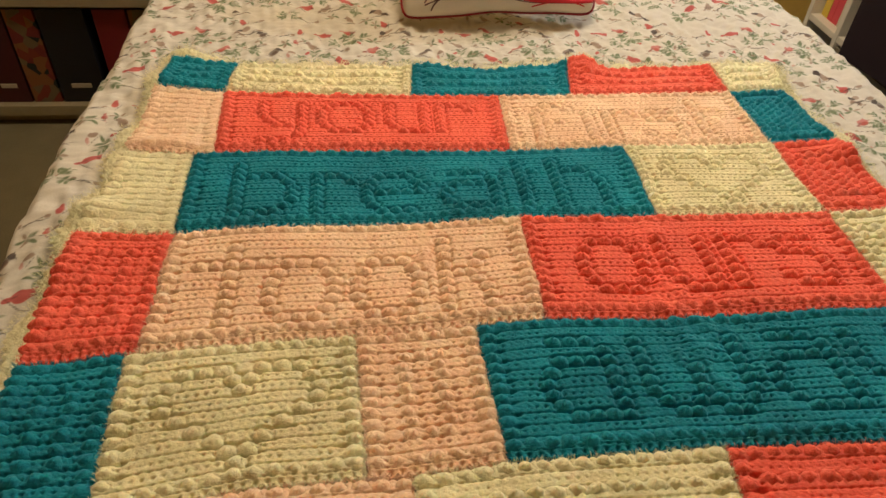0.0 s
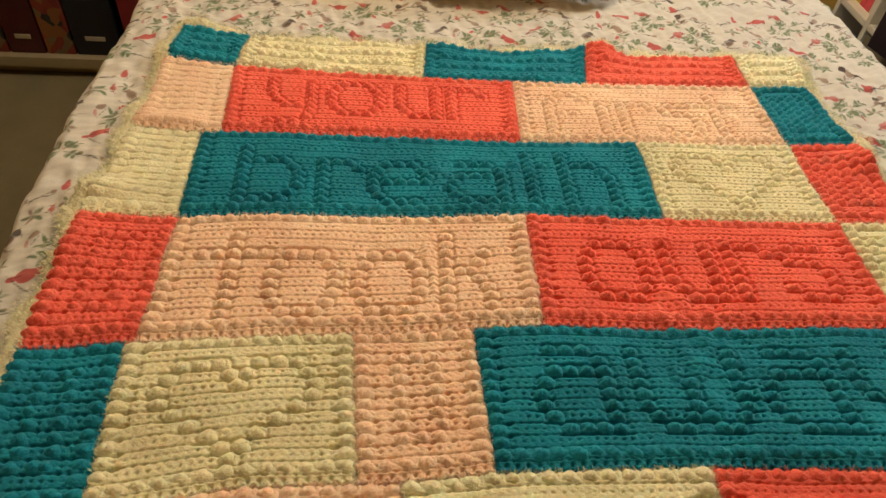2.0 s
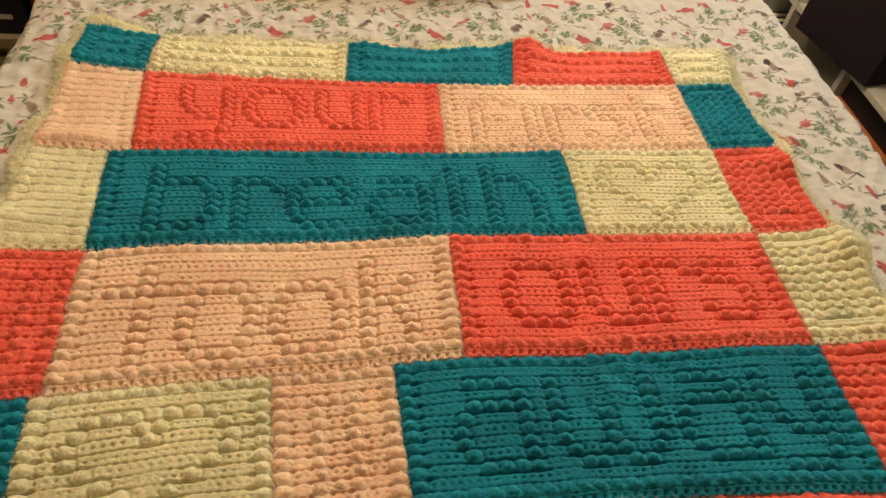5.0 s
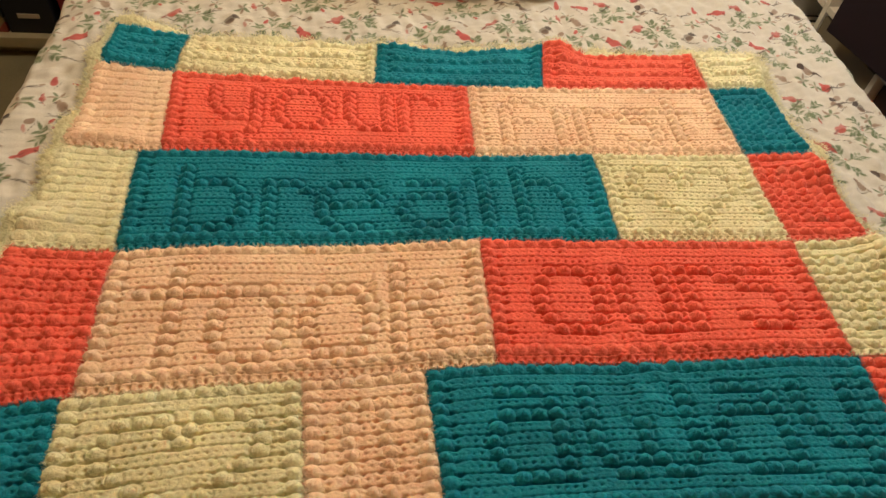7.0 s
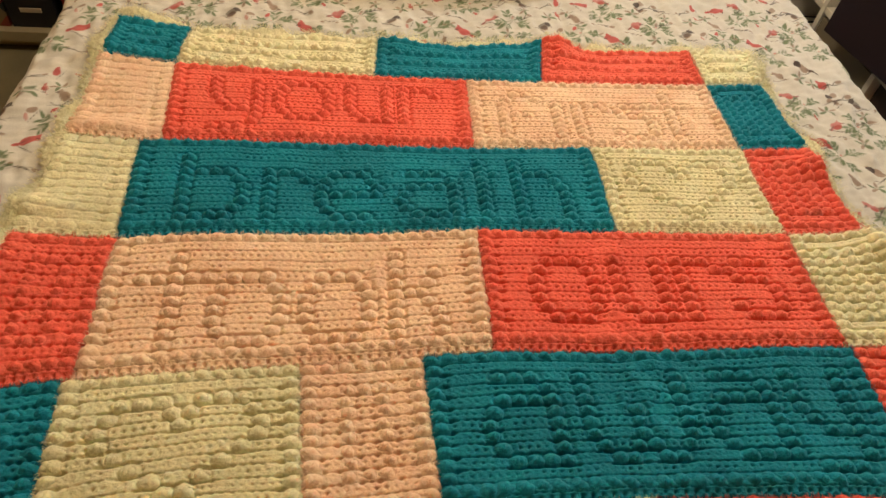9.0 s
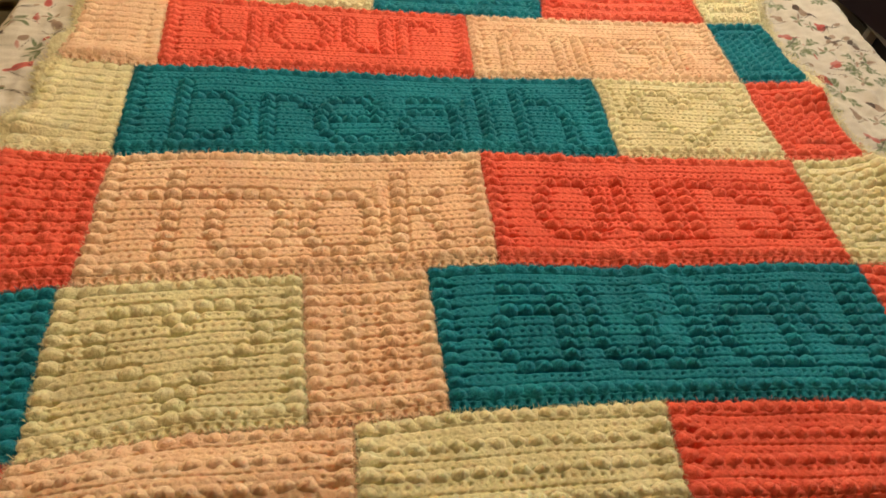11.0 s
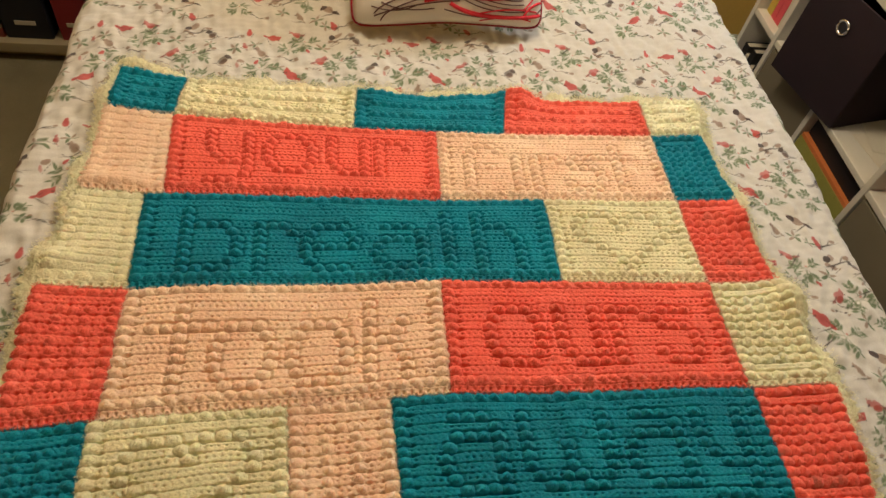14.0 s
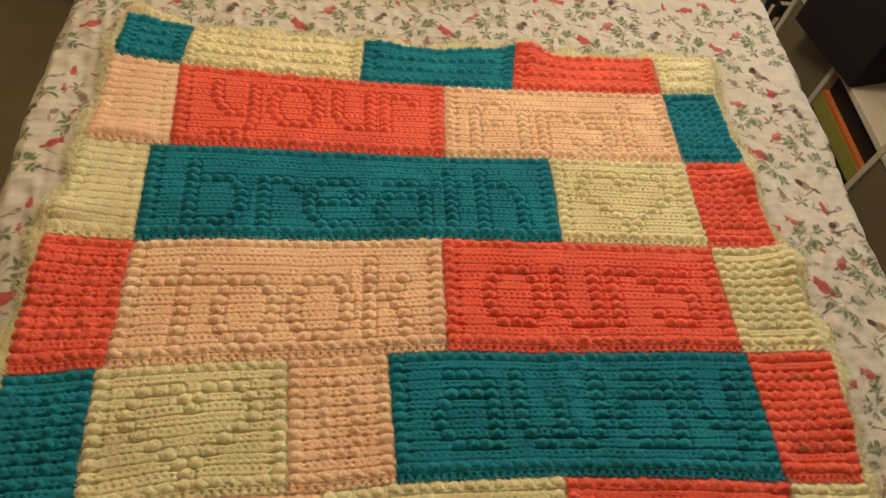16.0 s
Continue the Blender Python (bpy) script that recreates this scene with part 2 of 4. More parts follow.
# printed motifs of one repeat, 0.30 m square: kind, x, y, turn in degrees, size
REPEAT = 0.301
MOTIFS = [("red", 0.0, 0.0, 10, -1.0), ("sprig", 0.024, -0.031, 10, 1.0), ("rosy", 0.054, 0.049, -15, 1.0), ("sprig", 0.099, 0.045, 40, 0.95),
          ("grey", -0.142, 0.032, -20, 1.0), ("pair", -0.107, 0.024, 60, 0.8), ("sprig", -0.065, 0.012, 70, 0.95), ("tan", -0.065, 0.067, 10, -0.9),
          ("branch", -0.015, 0.052, -25, 0.8), ("red", -0.048, 0.125, -60, 0.85), ("small", -0.095, 0.131, 60, 1.0), ("rosy", 0.004, 0.141, 35, -0.9),
          ("sprig", 0.019, 0.108, 25, 0.9), ("small", 0.084, 0.172, 80, 1.2), ("dot", 0.080, 0.135, 40, 0.9), ("grey", 0.133, 0.117, 15, -0.85),
          ("branch", 0.098, 0.125, 15, 1.0), ("red", -0.093, -0.040, -25, 0.95), ("tan", -0.049, -0.041, -10, 0.9), ("branch", -0.02, -0.046, 30, 0.8),
          ("black", 0.071, -0.073, 20, -0.95), ("branch", 0.10, -0.13, 13, 0.9), ("branch", 0.12, 0.06, 18, 0.8), ("sprig", -0.01, 0.085, 50, 0.65),
          ("sprig", 0.125, -0.02, 15, 0.75), ("sprig", -0.125, -0.085, 35, 0.8), ("leaf", 0.085, 0.0, 40, 1.0), ("leaf", -0.03, 0.02, -30, 0.9), ("leaf", -0.12, 0.075, 70, 1.0),
          ("leaf", 0.045, -0.11, 20, 1.0), ("leaf", 0.06, 0.095, -50, 1.0), ("leaf", -0.08, 0.095, 10, 0.9), ("leaf", -0.03, -0.085, 80, 1.0), ("tan", 0.01, -0.10, 0, -0.8),
          ("branch", -0.085, -0.10, -20, 0.8), ("leaf", 0.13, 0.085, 30, 0.8), ("leaf", -0.135, -0.02, -60, 0.9), ("small", 0.03, 0.075, 100, 0.6),
          ("rosy", -0.10, 0.085, -20, -0.6), ("branch", 0.045, 0.02, 160, 0.6), ("branch", -0.125, 0.11, 20, 0.7),
          ("tan", 0.088, 0.118, 25, -0.6), ("tan", -0.045, -0.028, 10, 0.6), ("leaf", 0.065, -0.125, 80, 0.8), ("small", -0.075, 0.035, 30, 0.7)]


def print_masks(x, y):
    """Red, green, dark and tan ink of the cloth's print at places along the cloth."""
    x = x - 0.036 - 0.10 * np.clip(0.22 - y, 0, 0.5) * (x > 0.3)
    y = y - 0.531
    masks = np.zeros((4, len(x)), np.float32)

    def ellipse(ch, u, v, cx, cy, a, b, deg, top=1.0):
        c, s = math.cos(radians(deg)), math.sin(radians(deg))
        p, q = (u - cx) * c + (v - cy) * s, -(u - cx) * s + (v - cy) * c
        r = np.sqrt((p / a) ** 2 + (q / b) ** 2)
        a, b = max(a, 0.0020), max(b, 0.0020)
        w = 0.0017 / min(a, b)
        masks[ch, idx] = np.maximum(masks[ch, idx], np.clip(0.5 + (1 - r) / (2 * w), 0, 1) * top)

    for kind, mx, my, deg, size in MOTIFS:
        gx = (x - mx + REPEAT / 2) % REPEAT - REPEAT / 2
        gy = (y - my + REPEAT / 2) % REPEAT - REPEAT / 2
        if kind in ("red", "rosy", "grey", "tan", "black", "small"):
            gx, gy = gx * 1.06, gy * 0.92
        idx = np.nonzero(np.hypot(gx, gy) < 0.062)[0]
        flip, size = math.copysign(1, size), abs(size) * (1.30 if kind == "sprig" else 1.1 if kind in ("leaf", "branch") else 0.95)
        c, s = math.cos(radians(deg)) / size, math.sin(radians(deg)) / size
        u, v = (gx[idx] * c + gy[idx] * s) * 100, (-gx[idx] * s + gy[idx] * c) * 100
        u, v = flip * u / 100, v / 100
        if kind in ("red", "rosy", "grey", "tan", "black"):
            ch = {"red": 0, "rosy": 0, "grey": 2, "tan": 3, "black": 3}[kind]
            top = {"rosy": 0.56, "grey": 0.52, "tan": 0.62}.get(kind, 1.0)
            ellipse(ch, u, v, 0.001, 0.001, 0.0128, 0.0106, 48, top)
            ellipse(ch, u, v, 0.0095, 0.0125, 0.0078, 0.0074, 0, top)
            ellipse(ch, u, v, 0.0085, 0.0200, 0.0026, 0.0050, -15, top)
            ellipse(ch, u, v, -0.0108, -0.0125, 0.0080, 0.0038, 50, top)
            ellipse(2, u, v, 0.0175, 0.0120, 0.0034, 0.0020, -10, 0.8)
            ellipse(2, u, v, -0.006, -0.004, 0.0100, 0.0026, 55, 0.50)
            ellipse(2, u, v, 0.0125, 0.0118, 0.0030, 0.0034, 0, 0.58)
            if kind == "rosy":
                ellipse(3, u, v, 0.004, -0.003, 0.009, 0.006, 40, 0.9)
                ellipse(2, u, v, -0.012, -0.013, 0.011, 0.0024, 50, 0.55)
            if kind == "black":
                ellipse(2, u, v, 0.0090, 0.0130, 0.0090, 0.0085, 0)
                ellipse(2, u, v, -0.0145, -0.0165, 0.0125, 0.0030, 50)
            if kind == "grey":
                ellipse(2, u, v, 0.0085, 0.0140, 0.0080, 0.0060, 0, 0.85)
                ellipse(3, u, v, 0.004, -0.003, 0.010, 0.007, 45)
            ellipse(2, u, v, 0.004, -0.0150, 0.032, 0.0021, -6, 0.66)
            ellipse(2, u, v, 0.024, -0.0120, 0.012, 0.0016, 30, 0.58)
        elif kind == "sprig":
            rng = np.random.RandomState(int(abs(mx * 1000) * 7 + abs(my * 1000)))
            for k in range(5):
                a = k * 72 + rng.uniform(-25, 25)
                ln = rng.uniform(0.017, 0.027)
                ca, sa = math.cos(radians(a)), math.sin(radians(a))
                ellipse(1, u, v, ln * 0.5 * ca, ln * 0.5 * sa, ln * 0.5, 0.0017, a, 0.66)
                for j in range(3):
                    at_, out = ln * (0.45 + 0.25 * j), rng.uniform(35, 60)
                    for sgn in (-1, 1):
                        b_ = a + sgn * out
                        ll = rng.uniform(0.0045, 0.0075)
                        ellipse(1, u, v, at_ * ca + ll * math.cos(radians(b_)), at_ * sa + ll * math.sin(radians(b_)), ll, 0.0023, b_, rng.uniform(0.58, 0.95))
            ellipse(0, u, v, 0.004, 0.003, 0.0030, 0.0028, 0, 0.58)
        elif kind == "leaf":
            for k, a in enumerate((0, 55, 120, 190, 250)):
                ellipse(3 if k % 2 else 1, u, v, 0.009 * math.cos(radians(a)), 0.009 * math.sin(radians(a)), 0.0085, 0.0032, a, 0.60 + 0.06 * k)
            ellipse(2, u, v, 0, -0.002, 0.014, 0.0017, 15, 0.5)
        elif kind == "branch":
            ellipse(2, u, v, 0, 0, 0.037, 0.0022, 0, 0.70)
            ellipse(2, u, v, 0.014, 0.006, 0.013, 0.0017, 35, 0.62)
            ellipse(2, u, v, -0.014, -0.005, 0.011, 0.0017, 30, 0.62)
            ellipse(3, u, v, 0.024, 0.006, 0.007, 0.005, 0, 0.75)
            ellipse(3, u, v, -0.020, 0.004, 0.006, 0.004, 40, 0.7)
        elif kind == "small":
            ellipse(0, u, v, 0, 0, 0.0095, 0.0070, 20, 0.72)
            ellipse(0, u, v, 0.008, 0.005, 0.0058, 0.0045, 20, 0.72)
            ellipse(2, u, v, 0.0, -0.009, 0.018, 0.0016, 5, 0.58)
        elif kind == "dot":
            ellipse(2, u, v, 0, 0, 0.0085, 0.0080, 0)
            ellipse(3, u, v, 0.015, -0.004, 0.016, 0.0085, 5, 0.6)
        elif kind == "pair":
            ellipse(0, u, v, -0.010, 0.0, 0.012, 0.0055, 40, 0.50)
            ellipse(3, u, v, 0.010, 0.003, 0.012, 0.0070, -20, 0.8)
            ellipse(2, u, v, 0.0, -0.008, 0.026, 0.0016, 5, 0.62)
    return masks


def bedspread():
    step = 0.0030
    a = np.r_[np.arange(BX0 - 0.42, BX0 - 0.16, 0.009), np.arange(BX0 - 0.155, BX1 + 0.055, step), np.arange(BX1 + 0.06, BX1 + 0.42, 0.009)]
    b = np.r_[np.arange(BY0 - 0.42, BY0 - 0.16, 0.009), np.arange(BY0 - 0.155, 1.02, step), np.arange(1.025, BY1, 0.012)]
    A, B = np.meshgrid(a, b)
    A, B = A.ravel(), B.ravel()
    x, dx = fold_over(A, BX0, BX1, 0.035)
    y, dy = fold_over(B, BY0, BY1 + 0.3, FOOT)
    drop = np.maximum(dx, dy)
    z = TOP - drop + sheet_height(x, y) * np.clip(1 - drop / 0.06, 0, 1)
    hang = np.clip(drop / 0.2, 0, 1)
    folds = 0.012 * waves(B, A * 0.2, 21, 0.24, 2) * hang
    x = x + np.where(dx > dy, folds * np.sign(A), 0)
    y = y + np.where(dy >= dx, -0.012 * np.abs(waves(A, B * 0.2, 22, 0.24, 2)) * hang, 0)
    x = x + 0.006 * waves(B, A, 5, 0.5, 2) * (dx > 0)
    me = quads("bedspread", np.stack([x, y, z], 1), grid_faces(len(a), len(b)))
    at = me.attributes.new("print_mask", "FLOAT_COLOR", "POINT")
    at.data.foreach_set("color", np.ascontiguousarray(print_masks(A, B).T).ravel())
    return tagged(link_mesh("bedspread", me, SHEET), "off-white cotton bedspread printed with red birds and green sprigs", "bedspread")


bedspread()

# ---- crocheted blanket ----
SEAMS = (((-0.591, 0.505), (-0.46, 0.480), (-0.3, 0.468), (-0.132, 0.462), (0.0, 0.458), (0.17, 0.474), (0.3, 0.460), (0.459, 0.461), (0.596, 0.480)),
         ((-0.6, 0.392), (-0.475, 0.383), (-0.141, 0.356), (0.017, 0.356), (0.153, 0.354), (0.463, 0.363), (0.59, 0.378)),
         ((-0.6, 0.190), (-0.48, 0.183), (0.013, 0.180), (0.203, 0.184), (0.465, 0.187), (0.59, 0.187)),
         ((-0.63, -0.002), (-0.485, -0.012), (0.0, 0.002), (0.205, 0.004), (0.464, -0.002), (0.6, -0.003)),
         ((-0.62, -0.238), (-0.486, -0.226), (-0.238, -0.212), (-0.095, -0.205), (-0.003, -0.200), (0.469, -0.200), (0.62, -0.197)),
         ((-0.6, -0.440), (-0.484, -0.430), (-0.351, -0.405), (-0.183, -0.402), (-0.081, -0.391), (0.15, -0.386), (0.479, -0.401), (0.6, -0.405)),
         ((-0.6, -0.530), (-0.176, -0.511), (0.141, -0.503), (0.454, -0.516), (0.6, -0.518)))
STITCH, ROWS_FULL = 0.0102, 12.8
# signs of puffed stitches: the columns of the puffs, in stitches, row by row from the top
O_ = ((2, 4, 6), (0.8, 7.2), (0, 8), (0, 8), (0, 8), (0.8, 7.2), (2, 4, 6))
GLYPHS = {
    "o": O_,
    "u": ((0, 6), (0, 6), (0, 6), (0, 6), (0, 6), (0.9, 6), (2.4, 4.3, 6)),
    "r": ((0, 2, 3.8), (0, 5.2), (0,), (0,), (0,), (0,), (0,)),
    "a": ((2, 4, 6), (7.7,), (2, 4, 6, 8), (0.8, 8), (0, 8), (0.8, 8), (2.4, 4.4, 6.2, 8)),
    "tall_a": ((2, 4, 6), (7.7,), (2, 4, 6, 8), (0.8, 8), (0, 8), (0.2, 8), (1, 8), (2.4, 4.4, 6.2, 8)),
    "w": ((0, 12), (0, 12), (0, 12), (0, 6, 12), (0, 6, 12), (0, 6, 12), (1, 5, 7, 11), (2.4, 4, 8, 9.6)),
    "y": ((0, 6.6), (0, 6.6), (0, 6.6), (0.3, 6.6), (1.2, 6.6), (2.6, 4.6, 6.6), (6.6,), (6,), (0, 2, 4)),
    "s": ((2.2, 4.1, 5.9), (0.8,), (1.4, 3.3, 5), (6.2,), (6.4,), (0, 6.1), (1.6, 3.4, 5)),
    "i": ((0,),) * 7,
    "f": ((2.2, 4.2), (0.7, 5.8), (0,), (0,), (0, 2, 4), (0,), (0,), (0,), (0,)),
    "wide_t": ((4,), (4,), (0, 2, 4, 6, 8), (4,), (4,), (4,), (4,), (4,), (4,)),
    "t": ((3,), (3,), (0, 1.6, 3, 4.6, 6), (3,), (3,), (3,), (3,), (3,), (3,)),
    "slim_t": ((2,), (2,), (0, 2, 4), (2,), (2,), (2,), (2,), (2,), (2,)),
    "k": ((0,), (0,), (0, 5.2), (0, 4.2), (0, 1.8, 3.2), (0, 4.2), (0, 5.2), (0, 5.5), (0, 5.5)),
    "b": ((0,), (0,), (0, 2, 4, 5.8), (0, 7.2), (0, 8), (0, 8), (0, 8), (0, 7), (0, 2, 4, 5.8)),
    "e": ((2, 4, 6), (0.8, 7.2), (0, 8), (0, 2, 4, 6, 7.6), (0,), (0.8,), (2, 4, 6)),
    "h": ((0,), (0,), (0, 2, 4), (0, 5.6), (0, 6.6), (0, 7), (0, 7), (0, 7), (0, 7)),
    "heart": ((2, 4.2, 6.4, 10.6, 12.8, 15), (0.9, 7.6, 9.4, 16.1), (0, 8.5, 17), (0.3, 16.7), (2, 15), (4, 13), (6, 11), (7.5, 9.5), (8.5,)),
}
# bands of blocks: seam above, colour, edges at the upper and lower seam, kind, signs (glyph, its middle along the block), first row of the signs
BANDS = (
    ((TEAL, -0.588, -0.590, "small", ()), (CREAM, -0.460, -0.474, "across", ()), (TEAL, -0.134, -0.141, "across", ()), (CORAL, 0.170, 0.153, "across", ()), (CREAM, 0.459, 0.463, "across", ()), (None, 0.596, 0.578)),
    ((PEACH, -0.596, -0.600, "upright", ()), (CORAL, -0.474, -0.462, "text", (("y", 0.213, 2), ("o", 0.435, 2), ("u", 0.652, 2), ("r", 0.825, 2))), (PEACH, 0.018, 0.013, "text", (("f", 0.195, 2), ("i", 0.335, 4), ("r", 0.475, 4), ("s", 0.632, 4), ("t", 0.79, 2))), (TEAL, 0.463, 0.466, "upright", ()), (None, 0.578, 0.584)),
    ((CREAM, -0.600, -0.625, "upright", ()), (TEAL, -0.494, -0.487, "text", (("b", 0.168, 2), ("r", 0.316, 4), ("e", 0.444, 4), ("a", 0.607, 4), ("slim_t", 0.73, 2), ("h", 0.86, 2))), (CREAM, 0.203, 0.205, "text", (("heart", 0.508, 2),)), (CORAL, 0.466, 0.466, "upright", ()), (None, 0.584, 0.592)),
    ((CORAL, -0.620, -0.615, "upright", ()), (PEACH, -0.486, -0.489, "text", (("wide_t", 0.182, 2), ("o", 0.374, 4), ("o", 0.603, 4), ("k", 0.815, 2))), (CORAL, -0.003, -0.005, "text", (("o", 0.239, 3), ("u", 0.462, 3), ("r", 0.650, 3), ("s", 0.806, 3))), (CREAM, 0.466, 0.470, "upright", ()), (None, 0.594, 0.618)),
    ((TEAL, -0.615, -0.600, "upright", ()), (CREAM, -0.498, -0.490, "text", (("heart", 0.508, 2),)), (PEACH, -0.238, -0.226, "upright", ()), (TEAL, -0.093, -0.082, "text", (("tall_a", 0.189, 2), ("w", 0.438, 2), ("tall_a", 0.674, 2), ("y", 0.861, 2))), (CORAL, 0.473, 0.478, "upright", ()), (None, 0.618, 0.598)),
    ((CORAL, -0.600, -0.590, "small", ()), (PEACH, -0.492, -0.484, "across", ()), (CREAM, -0.180, -0.178, "across", ()), (CORAL, 0.150, 0.143, "across", ()), (CREAM, 0.478, 0.455, "across", ()), (None, 0.600, 0.595)),
)
NAMES = {TEAL: "teal", CORAL: "coral", PEACH: "peach", CREAM: "cream"}


def seam(k, x):
    xs, ys = np.array(SEAMS[k]).T
    return (np.interp(x - 0.02, xs, ys) + np.interp(x, xs, ys) + np.interp(x + 0.02, xs, ys)) / 3


def hump(x, y, cx, cy, rx, ry, h):
    return h * np.exp(-((x - cx) / rx) ** 2 - ((y - cy) / ry) ** 2)


def blanket_height(x, y):
    """The blanket's underside over the bed: slack waves, curled edges and a few raised folds."""
    edge = np.clip((np.abs(x - 0.0) - 0.47) / 0.16, 0, 1) + np.clip((y - 0.38) / 0.12, 0, 1) + np.clip((-0.42 - y) / 0.1, 0, 1)
    z = TOP + 0.006 + 0.0030 * (1 + waves(x, y, 31, 0.30)) + 0.0035 * edge * (1 + waves(x, y, 37, 0.14, 2))
    z = z + hump(x, y, 0.200, 0.470, 0.035, 0.045, 0.024) + hump(x, y, -0.11, 0.467, 0.04, 0.04, 0.012) + hump(x, y, -0.57, 0.515, 0.04, 0.03, 0.012)
    z = z + hump(x, y, 0.60, -0.035, 0.045, 0.035, 0.026) + hump(x, y, 0.575, 0.145, 0.035, 0.028, 0.018) + hump(x, y, -0.555, 0.215, 0.06, 0.018, 0.012)
    z = z + hump(x, y, -0.61, 0.045, 0.05, 0.02, 0.012) + hump(x, y, 0.58, -0.33, 0.03, 0.05, 0.010) + hump(x, y, -0.30, -0.455, 0.16, 0.03, 0.012)
    z = z + hump(x, y, -0.43, -0.475, 0.08, 0.035, 0.016)
    over = np.clip((BY0 + FOOT - y) / FOOT, 0, 0.97)
    return np.maximum(z, TOP + sheet_height(x, y) + 0.003) - FOOT * (1 - np.sqrt(1 - over**2))


def bobbles(name, centres, mat, parent, label="", du=0.0112, dv=0.0084, dz=0.0060, seed=0, soft=3.0, tied=False):
    """Puffed stitches: one soft oval puff at each centre in one mesh; tied puffs hang together by the yarn beneath."""
    rng = np.random.RandomState(seed)
    rings, sides = 6, 14
    rad = np.array([0.28, 0.54, 0.76, 0.92, 1.06, 1.20])
    ph = np.arange(sides) * math.tau / sides
    dome = np.array([(0, 0, 1)] + [(a * math.cos(b), a * math.sin(b), math.exp(-((a / 0.90) ** soft)) - 0.12 * a * a) for a in rad for b in ph])
    dome[-sides:, 2] = -0.75
    faces = [(0, 1 + k, 1 + (k + 1) % sides, 1 + (k + 2) % sides) for k in range(0, sides, 2)]
    for r in range(rings - 1):
        for k in range(sides):
            p, q = 1 + r * sides + k, 1 + r * sides + (k + 1) % sides
            faces.append((p, p + sides, q + sides, q))
    faces = np.array(faces)
    V, F = [], []
    for n, (x, y, z) in enumerate(centres):
        t = rng.uniform(-0.30, 0.30)
        d = dome.copy()
        swell = 1 + 0.07 * np.sin(3 * np.arctan2(d[:, 1], d[:, 0]) + rng.uniform(0, 6)) * np.hypot(d[:, 0], d[:, 1])
        strands = 1 + 0.27 * np.cos(d[:, 0] * 8.5 - d[:, 1] * 3 + rng.uniform(0, 6)) + rng.normal(0, 0.05, len(d))
        k = rng.uniform(0.86, 1.12)
        px, py = d[:, 0] * du * k * swell * (1 - 0.22 * d[:, 1]), d[:, 1] * dv * k * swell
        px, py = px * math.cos(t) - py * math.sin(t), px * math.sin(t) + py * math.cos(t)
        V.append(np.stack([x + px + rng.uniform(-0.0011, 0.0011), y + py + rng.uniform(-0.0009, 0.0009), z + d[:, 2] * strands * dz * rng.uniform(0.85, 1.12)], 1))
        F.append(faces + n * len(dome))
    if tied:
        c = np.array(centres)[:, :2]
        inside, rest = [0], list(range(1, len(c)))
        while rest:
            gaps = np.linalg.norm(c[inside][:, None] - c[rest][None], axis=2)
            i, j = np.unravel_index(gaps.argmin(), gaps.shape)
            i, j = inside[i], rest[j]
            turn = math.atan2(*(c[j] - c[i])[::-1]) / math.tau * sides
            ends = []
            for n, way in ((i, turn), (j, turn + sides / 2)):
                k = int(math.floor(way)) % sides
                ends.append([n * len(dome) + 1 + (rings - 1) * sides + q % sides for q in (k, k + 1)])
            F.append(np.array([[ends[0][0], ends[1][1], ends[1][0], ends[0][1]]]))
            inside.append(j)
            rest.remove(j)
    V = np.concatenate(V)
    middle = np.repeat(np.array(centres), len(dome), 0)
    V[:, 2] += blanket_height(V[:, 0], V[:, 1]) - blanket_height(middle[:, 0], middle[:, 1])
    return link_mesh(name, quads(name, V, np.concatenate(F)), mat, parent, label)


def fibres(parent, mat, base, way, seed, longest, label):
    """Short loose hairs of yarn that stand out from the places in base along way."""
    rng = np.random.RandomState(seed)
    c = len(base)
    turn = rng.normal(0, 0.8, c)
    way = np.stack([way[:, 0] * np.cos(turn) - way[:, 1] * np.sin(turn), way[:, 0] * np.sin(turn) + way[:, 1] * np.cos(turn)], 1)
    aside = np.stack([-way[:, 1], way[:, 0]], 1)
    long_, bend, lift = rng.uniform(0.4, 1.0, c) * longest, rng.normal(0, 0.25, c) * longest, rng.uniform(0.05, 0.6, c) * longest
    z0 = blanket_height(base[:, 0], base[:, 1]) + rng.uniform(0.004, 0.011, c)
    rings = []
    for t, half in ((0, 0.00040), (0.5, 0.00030), (1, 0.00010)):
        q = base + way * (long_ * t)[:, None] + aside * (bend * t * t)[:, None]
        z = z0 + lift * math.sin(2.2 * t)
        rings += [np.c_[q + aside * half, z], np.c_[q - aside * half, z]]
    k = np.arange(c)
    F = np.concatenate([np.stack([(2 * i) * c + k, (2 * i + 1) * c + k, (2 * i + 3) * c + k, (2 * i + 2) * c + k], 1) for i in (0, 1)])
    return tagged(link_mesh("fuzz", quads("fuzz", np.concatenate(rings), F), mat, parent, label), kind="stuff")


